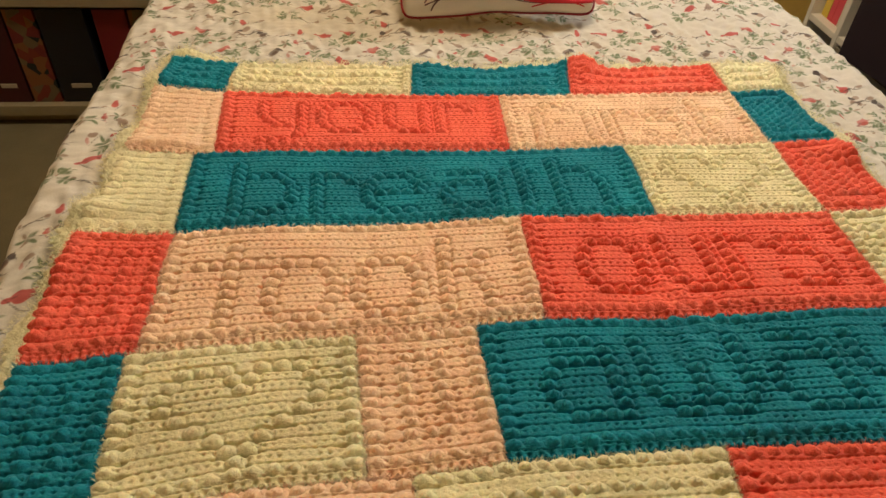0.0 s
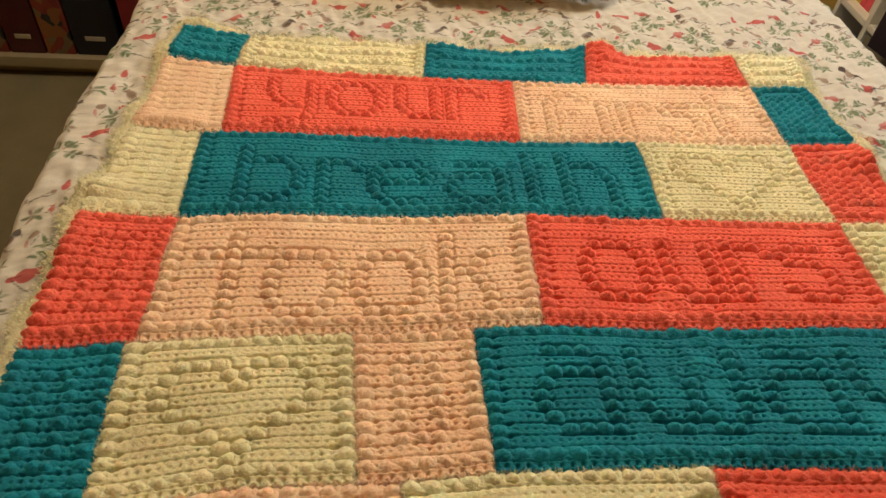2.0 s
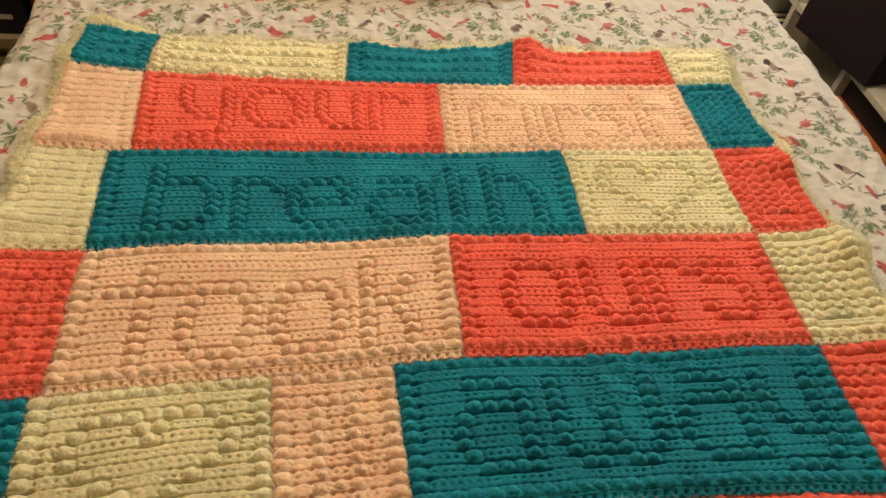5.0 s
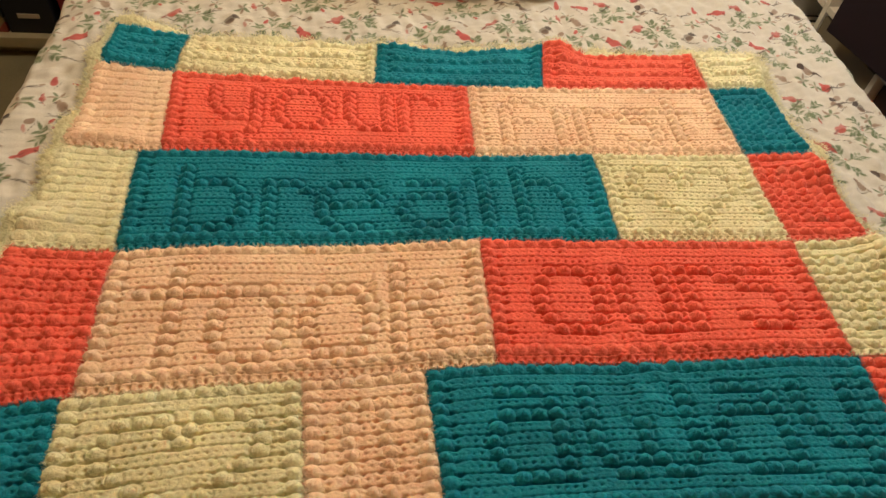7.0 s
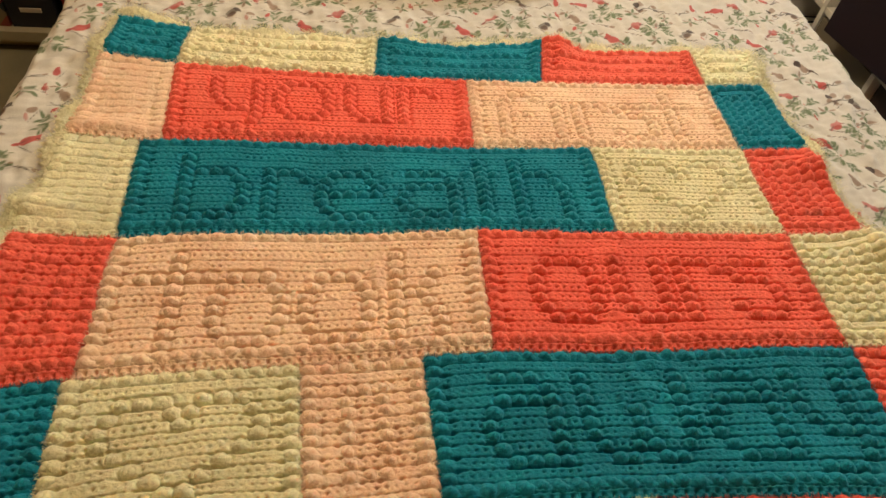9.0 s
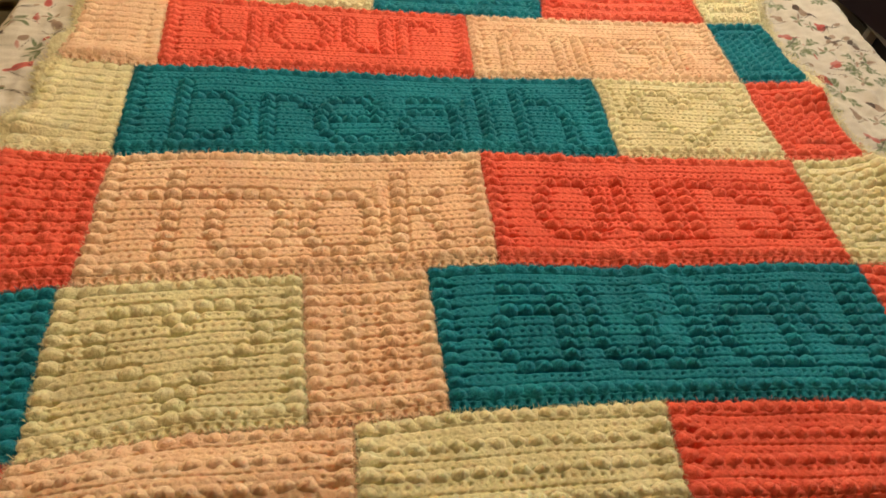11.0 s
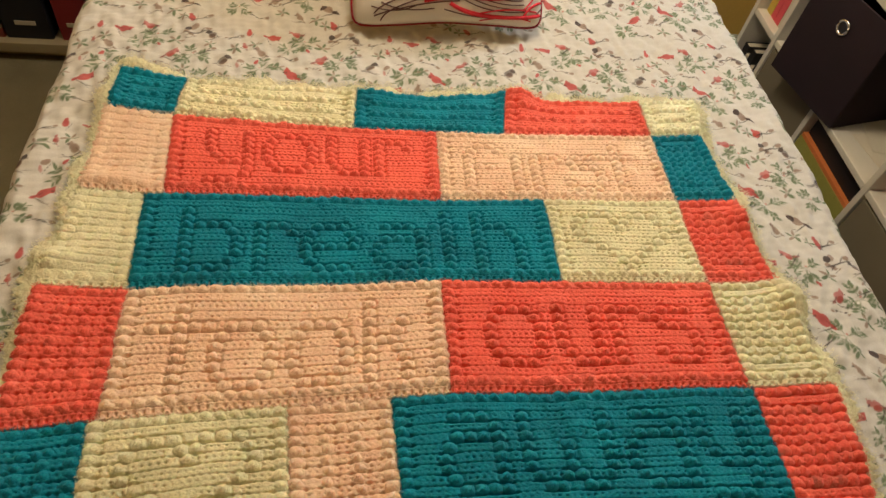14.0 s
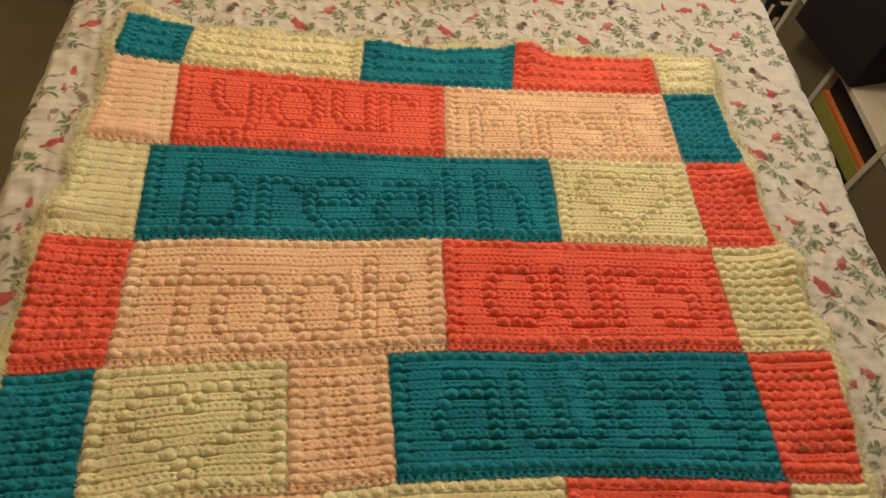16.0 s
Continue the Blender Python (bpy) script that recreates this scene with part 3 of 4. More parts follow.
def block(k, left, right, parent, seed):
    """One crocheted block between two seams: a ground of stitches with its puffed borders and signs."""
    mat, kind, signs = left[0], left[3], left[4]
    u_mid = lambda t: ((1 - t) * left[1] + t * left[2], (1 - t) * right[1] + t * right[2])

    def place(s, t):
        l_, r_ = u_mid(t)
        x = l_ + (r_ - l_) * s
        return x, (1 - t) * seam(k, x) + t * seam(k + 1, x)

    width = right[1] - left[1]
    cols = max(8, 2 * round(width / STITCH / 2))
    full = k in (1, 2, 3, 4)
    rows = ROWS_FULL if full else (7.6 if k == 0 else 6.8)
    last = rows - 1.3 if full else rows - 1.2
    worn = kind == "upright" and k < 3 and left[1] < -0.5  # softer, flattened blocks
    open_ribs = kind == "upright" and left[1] < 0.3 and not worn  # few ribs on a ground of stitches
    nu, nv = cols * 7 + 1, round(rows * 16) + 1
    S, T = np.meshgrid(np.linspace(0, 1, nu), np.linspace(0, 1, nv))
    x, y = place(S, T)
    cu, rv = S * cols, T * rows
    rng = np.random.RandomState(seed)
    wob = 0.05 * waves(x, y, seed, 0.11, 2)
    ph = np.clip(rv + wob, 0, rows)
    row, col = np.floor(ph).astype(int), np.floor(cu).astype(int)
    frac = ph - row
    ruck = np.clip(1.0 + 0.45 * waves(x, y, seed + 5, 0.06, 2), 0.35, 1.6)
    # rounded rows, a thin dark groove between each two, and a line of small gaps along the middle of each
    h = 0.0090 + 0.0005 * (1 - np.abs(2 * frac - 1) ** 4)
    slack = rng.uniform(0.45, 1.25, (int(rows) + 3, cols + 2))
    near = np.round(ph).astype(int)
    off = ph - near
    dash = 0.5 + 0.5 * np.cos(2 * math.pi * (cu + 0.5 * (near % 2)))
    groove = np.exp(-(off / 0.050) ** 2) * (0.0012 + 0.0058 * dash**2 * slack[near, col]) * ruck
    across = (cu + 0.5 * (row % 2) + 0.3 * wob) % 1 - 0.5
    dots = 0.0062 * np.exp(-(across / 0.17) ** 2 - ((frac - 0.52) / 0.085) ** 2) * np.clip(slack[row, col] * ruck - 0.35, 0, 1.1)
    legs = 0.00030 * np.cos(2 * math.pi * (cu + 1.2 * np.abs(frac - 0.5)))
    h = h - groove - dots + legs
    if kind == "upright" and not open_ribs:
        h = 0.0072 + (0.15 if worn else 0.45) * (h - 0.0090)
    # slits beside the puffed side borders and ribs
    beat = np.exp(-((rv - np.round(rv)) / 0.13) ** 2)
    slits = [2.15, cols - 2.15]
    count = 3 if open_ribs else max(3, round(width / 0.0244))
    if kind == "upright":
        edges = np.linspace(1.0, cols - 1.0, count + 1)
        slits = list((edges[1:] + edges[:-1]) / 2)
        if open_ribs:
            slits = [c + side * 1.15 for c in edges for side in (-1, 1)][1:-1]
    open_ = np.clip((rv - 0.9) / 0.4, 0, 1) * np.clip((last - 0.4 - rv) / 0.4, 0, 1)
    for c in slits:
        h = h - (0.0024 if worn else 0.0058 if open_ribs else 0.0115) * np.exp(-((cu - c) / (0.30 if open_ribs else 0.70 if kind == "upright" else 0.45)) ** 2) * open_ * (0.04 + 0.96 * beat) * ruck
    # the gaps that the puffed signs pull open beneath them
    placed = [(g, first * cols - max(max(r) for r in GLYPHS[g]) / 2, top) for g, first, top in signs]
    for g, first, top in placed:
        for r, line in enumerate(GLYPHS[g]):
            for c in line:
                c_, r_ = first + c, top + r + 0.5
                a = slice(max(0, int((r_ - 0.9) / rows * (nv - 1))), int((r_ + 0.9) / rows * (nv - 1)) + 1)
                b = slice(max(0, int((c_ - 2) / cols * (nu - 1))), int((c_ + 2) / cols * (nu - 1)) + 1)
                du_, dv_ = cu[a, b] - c_, rv[a, b] - r_
                round_ = np.hypot(du_ / 1.0, dv_ / 0.5)
                h[a, b] -= 0.0034 * np.exp(-((round_ - 1.15) / 0.22) ** 2) + 0.0060 * np.exp(-(du_ / 0.80) ** 2 - ((dv_ - 0.52) / 0.11) ** 2)
                h[a, b] -= 0.0050 * np.exp(-((np.abs(du_) - 1.15) / 0.30) ** 2 - ((dv_ - 0.5) / 0.12) ** 2)
    h = h + rng.normal(0, 0.00010, h.shape)
    # the joining row along the lower edge: a line of small holes
    low = np.exp(-((rv - (rows - 0.42)) / 0.15) ** 2) * (0.5 + 0.5 * np.cos(2 * math.pi * cu * 0.85)) ** 4 * np.clip(ruck, 0.5, 1.2)
    flat = np.clip((rv - (rows - 0.85)) / 0.3, 0, 1)
    h = h * (1 - flat) + flat * 0.0070 - 0.0082 * low
    rim = np.minimum(np.minimum(S * width, (1 - S) * width), np.minimum(T, 1 - T) * rows * 0.0152)
    h = h - 0.0070 * np.exp(-(rim / 0.0022) ** 2)
    x = x + 0.0013 * np.cos(2 * math.pi * rv * 2) * (np.minimum(S, 1 - S) * width < 0.004)
    y = y + 0.0014 * np.cos(2 * math.pi * cu) * (np.minimum(T, 1 - T) * rows < 0.3)
    z = blanket_height(x, y) + np.maximum(h, 0.0)
    f = grid_faces(nu, nv)[:, ::-1]
    what = {"text": "bobble signs", "across": "horizontal ribs", "upright": "vertical ribs", "small": "ribs"}[kind]
    ob = link_mesh("block", quads("block", np.stack([x.ravel(), y.ravel(), z.ravel()], 1), f), mat, parent, f"{NAMES[mat]} crocheted block with raised {what}")

    def at(points, base=0.0074):
        out = []
        for c, r in points:
            px, py = place(np.array(c / cols), np.array(r / rows))
            out.append((float(px), float(py), float(blanket_height(px, py)) + base))
        return out

    lines = np.linspace(0.5, last, round(last - 0.5) + 1)
    pts = [(c, r) for r in (0.5, last) for c in np.arange(1, cols, 2)]
    sides = [(c, r) for c in (1.0, cols - 1.0) for r in lines[1:-1]]
    tagged(bobbles("puff_stitching", at(pts + sides), mat, ob, seed=seed, du=0.0108, dv=0.0076, dz=0.0024 if worn else 0.0062, soft=2.6), kind="stuff")
    if kind == "upright":
        cc = np.linspace(1.0, cols - 1.0, count + 1)[1:-1]
        ribs = [(c + 0.16 * (-1) ** i, r) for c in cc for i, r in enumerate(lines[2:-2])]
        ribs += [(c, r) for r in (lines[2], lines[-3]) for c in np.arange(cc[0] + 2, cc[-1] - 0.8, 2)]
        tagged(bobbles("rib_stitching", at(ribs, 0.0074 if open_ribs else 0.0056), mat, ob, seed=seed + 1, du=0.0088 if open_ribs else 0.0076, dv=0.0076 if open_ribs else 0.0088, dz=0.0024 if worn else 0.0066 if open_ribs else 0.0060, soft=2.4), kind="stuff")
    elif kind in ("across", "small"):
        rr = np.linspace(0.5, last, 4)[1:-1]
        ribs = [(c, r) for c in np.arange(3.6, cols - 3.2, 2) for r in rr]
        tagged(bobbles("rib_stitching", at(ribs), mat, ob, seed=seed + 1, du=0.0108, dv=0.0072, dz=0.0074, soft=2.6), kind="stuff")
    n = int(600 * (width + 0.2))
    run, side = rng.uniform(0, 1, 2 * n), np.repeat((0, 1), n)
    top_x, top_y = place(run, side * 1.0)
    side_x, side_y = place(side * 1.0, run)
    few = rng.uniform(0, 1, 2 * n) < 0.2 / max(width, 0.2)
    base = np.r_[np.c_[top_x, top_y], np.c_[side_x, side_y][few]]
    way = np.r_[np.c_[0 * run, 1.0 - 2 * side], np.c_[2.0 * side - 1, 0 * run][few]]
    fibres(ob, mat, base - way * 0.003, way, seed + 50, 0.0065, "")
    for n, (g, first, top) in enumerate(placed):
        pts = [(first + c, top + r + 0.5) for r, line in enumerate(GLYPHS[g]) for c in line]
        sign = "heart" if g == "heart" else "letter"
        bobbles(sign, at(pts), mat, ob, "raised bobble heart" if g == "heart" else f"raised bobble letter {g.split('_')[-1]}", seed=seed + 9 + n, du=0.0088, dv=0.0070, dz=0.0066 if mat in (TEAL, CORAL) else 0.0051, soft=2.5, tied=True)
    return ob


def edging(parent):
    """The soft cream edge worked round the whole blanket."""
    path = []
    top = [(x, float(seam(0, np.array(x)))) for x in np.linspace(-0.588, 0.596, 520)]
    bottom = [(x, float(seam(6, np.array(x)))) for x in np.linspace(0.595, -0.590, 520)]
    side = lambda i: [((1 - t) * BANDS[k][i][1] + t * BANDS[k][i][2], (1 - t) * float(seam(k, np.array(BANDS[k][i][1]))) + t * float(seam(k + 1, np.array(BANDS[k][i][2])))) for k in range(6) for t in np.linspace(0, 1, 80)[:-1]]
    p = np.array(top + side(-1) + bottom + side(0)[::-1])
    for _ in range(14):
        p = (np.roll(p, 1, 0) + 2 * p + np.roll(p, -1, 0)) / 4
    d = np.roll(p, -2, 0) - np.roll(p, 2, 0)
    nrm = np.stack([-d[:, 1], d[:, 0]], 1)
    nrm /= np.linalg.norm(nrm, axis=1)[:, None] + 1e-9
    run = np.r_[0, np.cumsum(np.linalg.norm(np.diff(p, axis=0), axis=1))]
    wide = 0.022 + 0.006 * np.sin(run * 31) + 0.005 * np.sin(run * 73 + 1) + 0.004 * waves(p[:, 0], p[:, 1], 71, 0.016, 2)
    foot = np.clip((-0.40 - p[:, 1]) / 0.06, 0, 1)
    wide = wide * (1 - 0.62 * foot)
    n = 15
    V = []
    for i in range(n):
        w = i / (n - 1)
        q = p + nrm * (w * wide - 0.004)[:, None]
        tuft = 0.0016 * waves(q[:, 0], q[:, 1], 72, 0.013, 3) + 0.0005 * np.cos(run * math.tau / 0.0125 + 2 * np.sin(run * 17) + 3.1 * np.round(w * 2))
        ridge = 0.0066 + 0.6 * tuft * (1 - 0.6 * foot) - 0.0056 * w**2
        curl = 0.0035 * (1 - foot) * w * (1 + np.sin(run * 26 + 2 * np.sin(run * 9))) * 0.5
        z = blanket_height(q[:, 0], q[:, 1]) + ridge + curl - 0.0015
        V.append(np.c_[q, z])
    m = len(p)
    V = np.concatenate(V)
    j = np.arange(m)
    F = np.concatenate([np.stack([i * m + j, i * m + (j + 1) % m, (i + 1) * m + (j + 1) % m, (i + 1) * m + j], 1) for i in range(n - 1)])
    link_mesh("edging", quads("edging", V, F), CREAM, parent, "fluffy cream crocheted edging")
    # loose fibres that stand out of the soft edge
    rng = np.random.RandomState(8)
    pick = rng.randint(0, m, 12000)
    pick = pick[p[pick, 1] > -0.42]
    c = len(pick)
    base = p[pick] + nrm[pick] * (rng.uniform(0.25, 1.0, c) * wide[pick] - 0.004)[:, None]
    fibres(parent, CREAM, base, nrm[pick], 9, 0.007, "loose cream yarn fibres")


blanket = base_empty("blanket", 0, 0, 0, "crocheted teal, coral, peach and cream blanket spread on the bed", "blanket")
for k, band in enumerate(BANDS):
    for n in range(len(band) - 1):
        block(k, band[n], band[n + 1], blanket, 100 + 20 * k + 3 * n)
edging(blanket)

# ---- cushion ----


def cushion():
    W, Hh, n = 0.228, 0.20, 40
    th = base_empty("cushion", 0.073, 0.697, TOP + 0.004, "white cotton cushion with red line drawing and dark red piping", "cushion")
    th.rotation_euler = (radians(48), 0, radians(4))

    def surf(u, v, side):
        e = (1 - abs(u) ** 2.6) * (1 - abs(v) ** 2.6)
        pull = 1 - 0.10 * (1 - abs(u * v) ** 2) * (abs(u) ** 6 + abs(v) ** 6) - 0.09 * (u * v) ** 10
        return Vector((u * W * pull, v * Hh * pull + Hh, side * 0.085 * max(e, 0) ** 0.55 + 0.02 + 0.004 * math.sin(9 * u + 4 * v)))

    bm = bmesh.new()
    for side in (1, -1):
        vs = [[bm.verts.new(surf(2 * i / n - 1, 2 * j / n - 1, side if side > 0 else -0.08)) for i in range(n + 1)] for j in range(n + 1)]
        for j in range(n):
            for i in range(n):
                q = (vs[j][i], vs[j][i + 1], vs[j + 1][i + 1], vs[j + 1][i])
                bm.faces.new(q if side > 0 else q[::-1])
    bmesh.ops.remove_doubles(bm, verts=bm.verts, dist=1e-5)
    part("cover", bm, PILLOW, th, "white cotton cover", True)
    rim = [(t, -1) for t in np.linspace(-1, 1, 30)[:-1]] + [(1, t) for t in np.linspace(-1, 1, 30)[:-1]] + [(t, 1) for t in np.linspace(1, -1, 30)[:-1]] + [(-1, t) for t in np.linspace(1, -1, 30)[:-1]]
    part("piping", tube([surf(u, v, 1) for u, v in rim], 0.0032, 8, True), PIPING, th, "dark red piping", True)

    def stroke(name, pts, r, mat):
        part(name, tube([surf(u, v, 1) + Vector((0, 0, 0.0006)) for u, v in pts], r, 6), mat, th, "", True)

    T = np.linspace(0, 1, 24)
    for a, b, c, r, mat in (((-0.78, -0.72), (-0.6, -0.2), (0.0, -0.25), 0.0014, DARKINK), ((-0.78, -0.78), (-0.5, -0.5), (0.05, -0.4), 0.0014, DARKINK),
                            ((-0.05, -0.45), (0.25, -0.95), (0.95, -0.70), 0.0045, INK), ((0.05, -0.3), (0.35, -0.75), (0.78, -0.62), 0.0013, DARKINK),
                            ((0.1, -0.25), (0.4, -0.65), (0.75, -0.55), 0.0013, DARKINK), ((0.15, -0.2), (0.42, -0.55), (0.72, -0.45), 0.0013, DARKINK),
                            ((0.2, -0.12), (0.45, -0.45), (0.70, -0.35), 0.0013, DARKINK), ((-0.25, -0.30), (0.0, -0.15), (0.35, 0.0), 0.009, INK),
                            ((0.74, -0.75), (0.78, -0.45), (0.95, -0.40), 0.003, INK), ((0.80, -0.80), (0.9, -0.7), (0.97, -0.55), 0.0014, DARKINK),
                            ((-0.1, -0.62), (0.3, -0.9), (0.75, -0.80), 0.0013, DARKINK),
                            ((-0.72, -0.9), (-0.68, -0.6), (-0.3, -0.35), 0.0014, DARKINK), ((-0.05, -0.2), (0.3, -0.5), (0.7, -0.25), 0.0022, INK), ((0.0, -0.1), (0.35, -0.4), (0.68, -0.1), 0.0022, INK),
                            ((0.72, -0.6), (0.82, -0.35), (0.9, -0.1), 0.0022, INK), ((-0.3, -0.4), (-0.05, -0.3), (0.2, -0.15), 0.006, INK), ((0.05, -0.55), (0.4, -0.85), (0.8, -0.72), 0.0018, INK), ((0.3, -0.9), (0.6, -0.7), (0.85, -0.85), 0.0016, INK), ((0.2, -0.75), (0.5, -0.5), (0.9, -0.62), 0.0020, INK), ((-0.8, -0.55), (-0.55, -0.75), (-0.35, -0.5), 0.0013, DARKINK), ((-0.7, -0.45), (-0.5, -0.7), (-0.2, -0.6), 0.0013, DARKINK)):
        stroke("drawn_line", [((1 - t) ** 2 * a[0] + 2 * t * (1 - t) * b[0] + t * t * c[0], -1 + 0.46 * (1 + (1 - t) ** 2 * a[1] + 2 * t * (1 - t) * b[1] + t * t * c[1])) for t in T], r, mat)


cushion()

# ---- cube shelf beside the bed ----
SX, SD = 1.08, 0.40
cube_shelf = base_empty("cube_shelf", SX, 0.5, 0, "white laminate cube shelf standing along the bed", "shelf")


def in_shelf(name, x0, x1, y0, y1, z0, z1, mat=WHITE, bevel=0.002):
    part(name, box(x0 - SX, x1 - SX, y0 - 0.5, y1 - 0.5, z0, z1, bevel), mat, cube_shelf)


UPRIGHTS = (1.135, 0.978, 0.686, 0.392, 0.098, -0.196)
for yy in UPRIGHTS:
    wide = yy == 0.686
    in_shelf("upright", SX, SX + SD, yy - 0.009, yy + 0.009, 0.0, 0.4205 if wide else 1.05)
for zz in (0.045, 0.430, 0.735, 1.04):
    ends = [u for u in UPRIGHTS if zz < 0.4 or u != 0.686]
    for n in range(len(ends) - 1):
        in_shelf("shelf_board", SX + 0.001, SX + SD, ends[n + 1] + 0.0095, ends[n] - 0.0095, zz - 0.009, zz + 0.009)
in_shelf("back_panel", SX + SD + 0.001, SX + SD + 0.007, UPRIGHTS[-1], UPRIGHTS[0], 0.02, 1.05)


def storage_bin(x, y, z, w, d, h, turn, mat, label, ring):
    """An open fabric bin; its front looks towards -x."""
    th = base_empty("storage_bin", x, y, z, label, "storage bin", "fabric bins in the shelf")
    th.rotation_euler = (0, 0, radians(turn))
    t = 0.006
    for nm, b in (("front_panel", (0, t, -w / 2, w / 2, 0, h)), ("back_panel", (d - t, d, -w / 2, w / 2, 0, h)), ("side_panel", (t + 0.0005, d - t - 0.0005, -w / 2, -w / 2 + t, 0, h)), ("side_panel", (t + 0.0005, d - t - 0.0005, w / 2 - t, w / 2, 0, h)), ("bottom", (t + 0.0005, d - t - 0.0005, -w / 2 + t + 0.0005, w / 2 - t - 0.0005, 0.001, t))):
        part(nm, box(*b, 0.002), mat, th)
    if ring:
        pts = [(-0.002, 0.017 * math.cos(a), h * 0.74 + 0.017 * math.sin(a)) for a in np.linspace(0, math.tau, 25)[:-1]]
        part("ring", tube(pts, 0.0038, 8, True), STEEL, th, "shiny metal finger ring", True)
        # the panel is uncut: a flat black disc paints the hole's shade
        bm = bmesh.new()
        bmesh.ops.create_circle(bm, cap_ends=True, segments=24, radius=0.0145)
        bmesh.ops.transform(bm, verts=bm.verts, matrix=pose(-0.0012, 0, h * 0.74, 0, -90, 0))
        part("hole_shade_disc", bm, BLACK, th, "black disc painted for the shade in the finger hole")


storage_bin(1.042, 0.7195, 0.4405, 0.262, 0.27, 0.285, 13, PURPLE, "dark purple fabric bin pulled partly out of the shelf", True)
storage_bin(SX + 0.004, 0.832, 0.055, 0.268, 0.35, 0.358, 0, TAUPE, "taupe fabric bin filling a lower compartment", False)
storage_bin(SX + 0.004, 0.245, 0.055, 0.268, 0.35, 0.358, 0, TAUPE, "taupe fabric bin filling a lower compartment", False)
storage_bin(SX + 0.004, -0.05, 0.055, 0.268, 0.35, 0.358, 0, TAUPE, "taupe fabric bin filling a lower compartment", False)


def book(x0, x1, y0, y1, z0, z1, mat, label, spine="-x"):
    th = base_empty("book", (x0 + x1) / 2, (y0 + y1) / 2, z0, label, "book", "books in the shelf")
    ox, oy = -(x0 + x1) / 2, -(y0 + y1) / 2
    c = 0.002
    flat = (z1 - z0) < (y1 - y0)
    if flat:
        cov = joined(box(x0 + ox, x1 + ox, y0 + oy, y1 + oy, 0, c), box(x0 + ox, x1 + ox, y0 + oy, y1 + oy, z1 - z0 - c, z1 - z0), box(x0 + ox, x0 + ox + c, y0 + oy, y1 + oy, c, z1 - z0 - c))
        pages = box(x0 + ox + c + 0.0005, x1 + ox - 0.003, y0 + oy + 0.003, y1 + oy - 0.003, c + 0.0005, z1 - z0 - c - 0.0005)
    else:
        cov = joined(box(x0 + ox, x1 + ox, y0 + oy, y0 + oy + c, 0, z1 - z0), box(x0 + ox, x1 + ox, y1 + oy - c, y1 + oy, 0, z1 - z0), box(x0 + ox, x0 + ox + c, y0 + oy + c, y1 + oy - c, 0, z1 - z0))
        pages = box(x0 + ox + c + 0.0005, x1 + ox - 0.003, y0 + oy + c + 0.0005, y1 + oy - c - 0.0005, 0.003, z1 - z0 - 0.003)
    part("cover", cov, mat, th)
    part("pages", pages, PAPER, th, "cream pages")


# lying stack in the lower compartment
book(SX + 0.01, SX + 0.30, 0.405, 0.672, 0.055, 0.30, BLACK, "black box file lying in the compartment")
book(SX + 0.004, SX + 0.30, 0.404, 0.674, 0.3005, 0.345, GREEN_CARD, "thick olive green folder lying on the stack")
book(SX + 0.006, SX + 0.30, 0.404, 0.674, 0.3455, 0.356, ORANGE_CARD, "thin orange folder lying on the stack")
book(SX + 0.020, SX + 0.30, 0.406, 0.670, 0.3565, 0.415, BLACK, "black box file on the stack")
# upright books in the narrow far compartments
y = 1.118
for w, h, mat, label in ((0.030, 0.22, YELLOW, "yellow paperback standing upright"), (0.022, 0.20, PINK, "pinkish red book standing upright"), (0.026, 0.23, PINK, "red book standing upright"), (0.016, 0.21, PAPER, "white booklet standing upright"), (0.020, 0.19, MAROON, "dark maroon book standing upright")):
    book(SX + 0.03, SX + 0.20, y - w, y, 0.4395, 0.4395 + h, mat, label)
    y -= w + 0.002
y = 1.118
for w, h, mat, label in ((0.028, 0.27, BLACK, "black book standing upright"), (0.014, 0.25, PAPER, "white booklet standing upright"), (0.026, 0.28, BLACK, "black book standing upright"), (0.018, 0.24, PAPER, "white booklet standing upright"), (0.030, 0.26, BLACK, "black book standing upright")):
    book(SX + 0.02, SX + 0.20, y - w, y, 0.0545, 0.0545 + h, mat, label)
    y -= w + 0.003
# papers and a red tin on the middle boards
for n, (px, py, turn) in enumerate(((SX + 0.16, 0.52, 8), (SX + 0.19, 0.56, -12))):
    sheet = part("paper_sheet", box(-0.10, 0.10, -0.07, 0.07, 0, 0.0012), PAPER)
    sheet.matrix_world = pose(px, py, 0.4395 + 0.0014 * n, 0, 0, turn)
    tagged(sheet, "loose white sheet of paper lying on the shelf", "paper", "papers on the shelf")


def tin(x, y, z, r, h):
    th = base_empty("tin", x, y, z, "small round red tin standing on the shelf", "tin")
    bm = bmesh.new()
    bmesh.ops.create_cone(bm, cap_ends=True, segments=28, radius1=r, radius2=r, depth=h, matrix=Matrix.Translation((0, 0, h / 2)))
    part("body", bm, PINK, th, "", True)
    bm = bmesh.new()
    bmesh.ops.create_cone(bm, cap_ends=True, segments=28, radius1=r + 0.002, radius2=r, depth=0.012, matrix=Matrix.Translation((0, 0, h + 0.0065)))
    part("lid", bm, PINK, th, "red lid")


tin(SX + 0.10, 0.335, 0.4395, 0.028, 0.06)
book(SX + 0.06, SX + 0.30, 0.13, 0.30, 0.4395, 0.475, BLACK, "black book lying on the shelf")

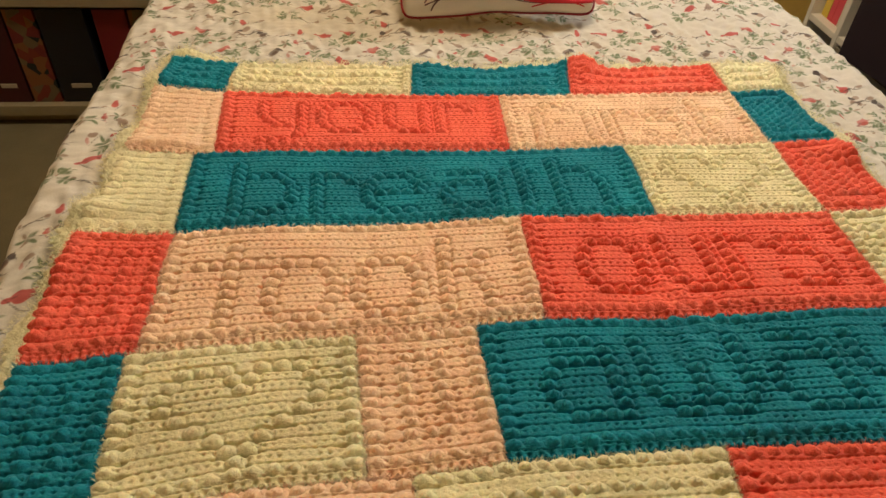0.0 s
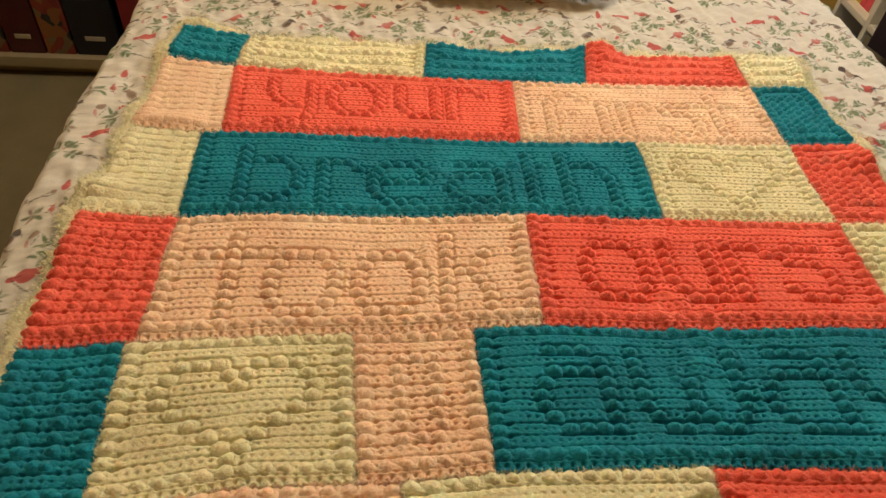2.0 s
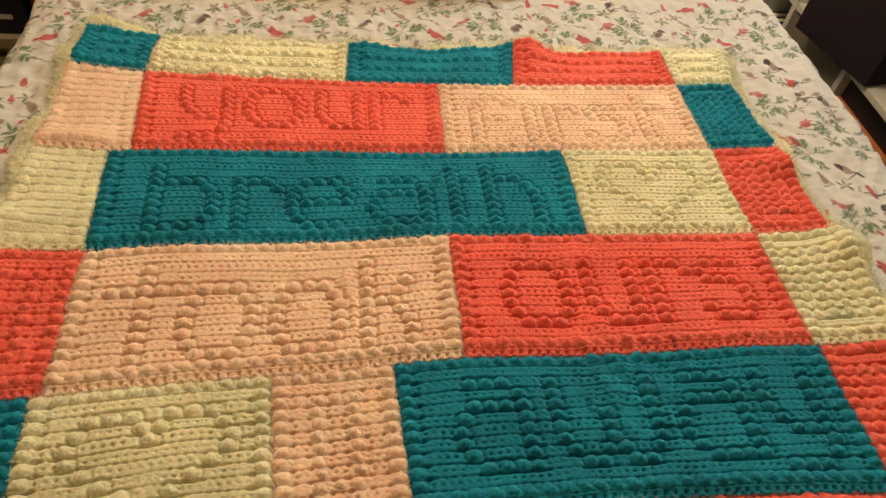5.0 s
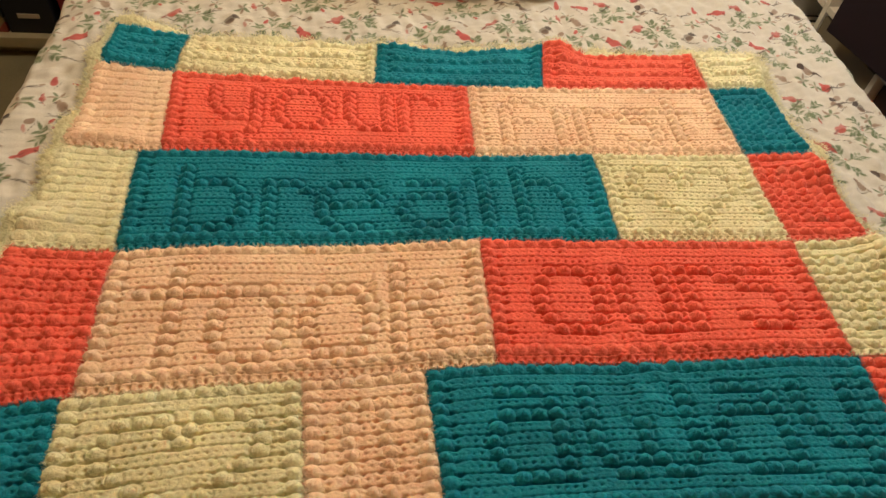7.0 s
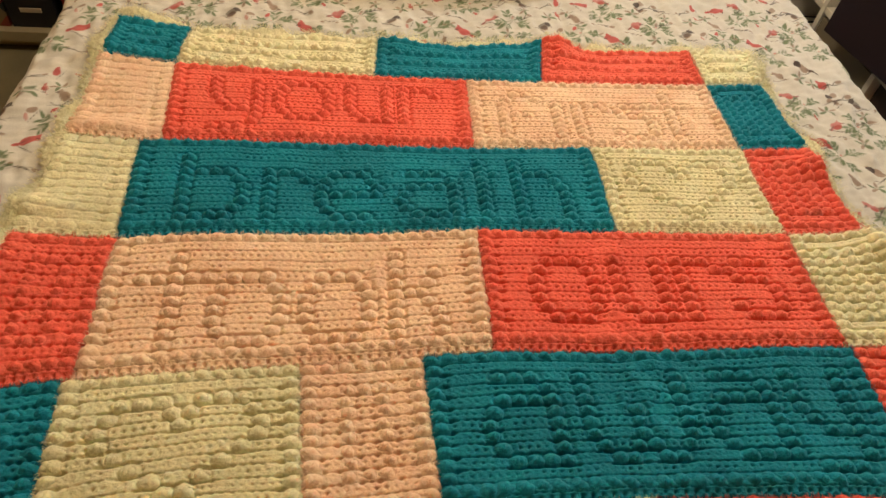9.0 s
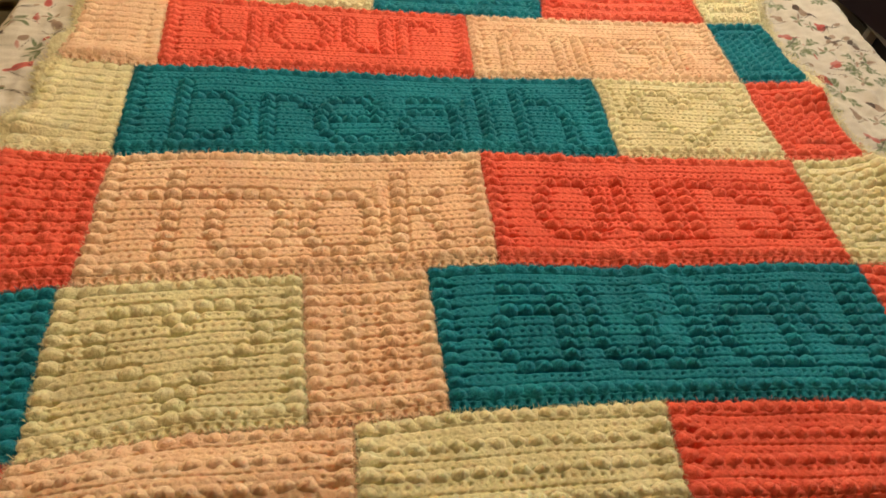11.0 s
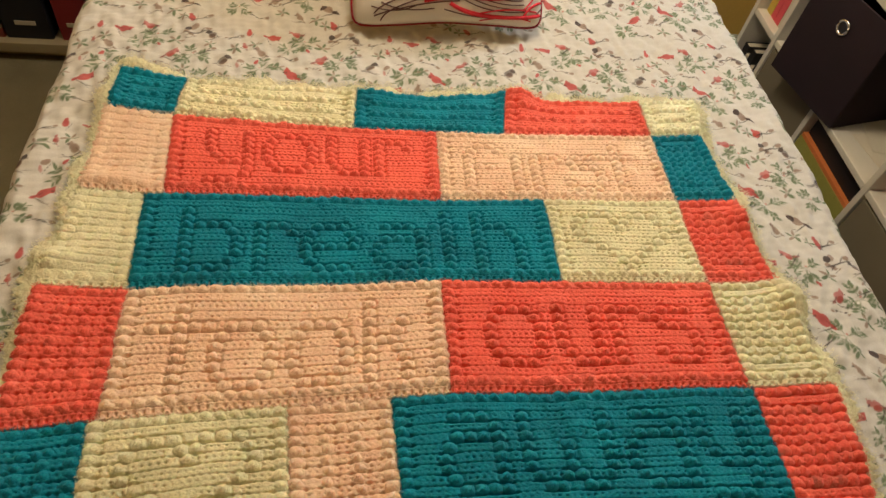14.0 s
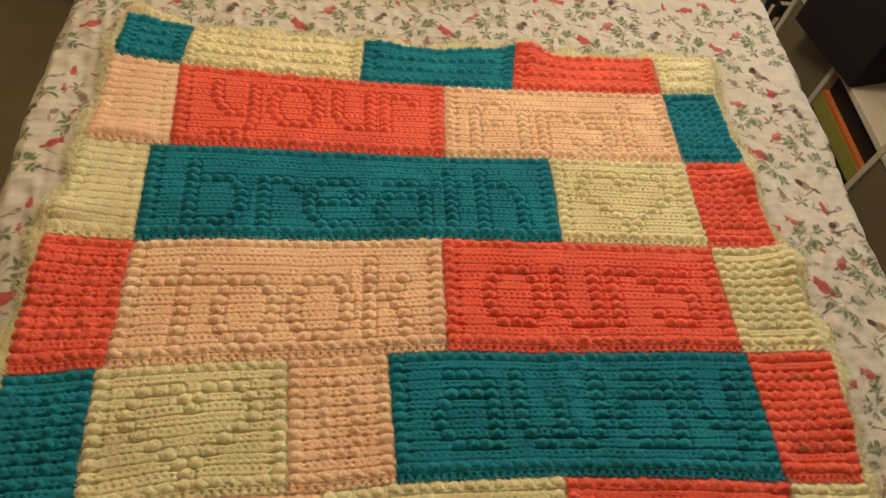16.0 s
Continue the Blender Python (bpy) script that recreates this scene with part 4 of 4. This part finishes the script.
# ---- low shelf with files against the far wall ----
FY = 1.27
low_shelf = base_empty("low_shelf", -1.4, FY, 0, "low beige bookshelf filled with files by the far wall", "shelf")
for nm, b in (("base_board", (-2.1, -0.76, FY - 0.005, FY + 0.30, 0.035, 0.070)), ("plinth", (-2.08, -0.78, FY + 0.03, FY + 0.28, 0.0, 0.0345)), ("top_board", (-2.1, -0.76, FY - 0.005, FY + 0.30, 0.386, 0.412)), ("side_panel", (-2.1, -2.08, FY, FY + 0.30, 0.0705, 0.3855)), ("side_panel", (-0.78, -0.76, FY, FY + 0.30, 0.0705, 0.3855)), ("back_panel", (-2.079, -0.781, FY + 0.29, FY + 0.298, 0.0705, 0.3855))):
    part(nm, box(b[0] + 1.4, b[1] + 1.4, b[2] - FY, b[3] - FY, b[4], b[5], 0.002), BEIGE, low_shelf)


def file_box(x0, x1, mat, label, plate, y=FY + 0.02, h=0.30):
    """A magazine file: open box with a sloped top edge and a label plate on its front."""
    th = base_empty("magazine_file", (x0 + x1) / 2, y, 0.0705, label, "magazine file", "files in the low shelf")
    w = (x1 - x0) / 2 - 0.001
    d = 0.23
    part("front_panel", box(-w, w, 0, 0.004, 0, h, 0.001), mat, th)
    part("back_panel", box(-w, w, d - 0.004, d, 0, h - 0.1, 0.001), mat, th)
    for s in (-1, 1):
        bm = box(s * w - (0.004 if s > 0 else 0), s * w + (0 if s > 0 else 0.004), 0.0045, d - 0.0045, 0, h)
        for v in bm.verts:
            if v.co.z > h / 2 and v.co.y > d / 2:
                v.co.z -= 0.1
        part("side_panel", bm, mat, th)
    part("bottom", box(-w + 0.0045, w - 0.0045, 0.0045, d - 0.0045, 0, 0.004), mat, th)
    if plate:
        part("label_holder", box(-w * 0.45, w * 0.45, -0.003, 0.0, 0.050, 0.064, 0.0008), LABEL, th, "pale label holder")


for x0, x1, mat, label, plate in ((-1.60, -1.48, NAVY, "navy blue cardboard magazine file", True), (-1.475, -1.385, PATCHWORK, "magazine file in multicoloured patchwork print", False),
                                  (-1.38, -1.275, MAROON, "dark maroon cardboard magazine file", True), (-1.27, -1.185, PATCHWORK, "magazine file in multicoloured patchwork print", False),
                                  (-1.18, -1.045, NAVY, "navy blue cardboard magazine file", True), (-1.02, -0.925, RED_CARD, "red cardboard magazine file", True), (-0.92, -0.83, PATCHWORK, "magazine file in multicoloured patchwork print", False)):
    file_box(x0, x1, mat, label, plate)

# ---- ceiling lamp ----
GLASS = material("white_enamel", (0.80, 0.78, 0.72), 0.4, 0.02, 5, 60, 0.02)
ceiling_lamp = base_empty("ceiling_lamp", LAMP[0], LAMP[1], ZC, "plain white ceiling lamp holder above the bed", "ceiling lamp")
bm = bmesh.new()
bmesh.ops.create_cone(bm, cap_ends=True, segments=40, radius1=0.05, radius2=0.06, depth=0.03, matrix=Matrix.Translation((0, 0, -0.016)))
part("mounting", bm, GLASS, ceiling_lamp, "white round mounting", True)
bm = bmesh.new()
bmesh.ops.create_cone(bm, cap_ends=True, segments=16, radius1=0.008, radius2=0.008, depth=0.13, matrix=Matrix.Translation((0, 0, -0.0975)))
part("stem", bm, GLASS, ceiling_lamp, "thin white stem", True)

# ---- wall lamp in the corner ----
wall_lamp = base_empty("wall_lamp", X1, WALL_LAMP[1], WALL_LAMP[2] - 0.2, "plain white wall lamp bracket in the corner", "wall lamp")
bm = bmesh.new()
bmesh.ops.create_cone(bm, cap_ends=True, segments=32, radius1=0.05, radius2=0.045, depth=0.02, matrix=pose(-0.0105, 0, 0, 0, -90, 0))
part("wall_plate", bm, GLASS, wall_lamp, "round white wall plate", True)
part("arm", tube([(-0.02, 0, 0), (-0.08, 0, 0.0), (-0.14, 0, 0.02), (-0.16, 0, 0.06)], 0.008, 10), GLASS, wall_lamp, "bent white arm", True)
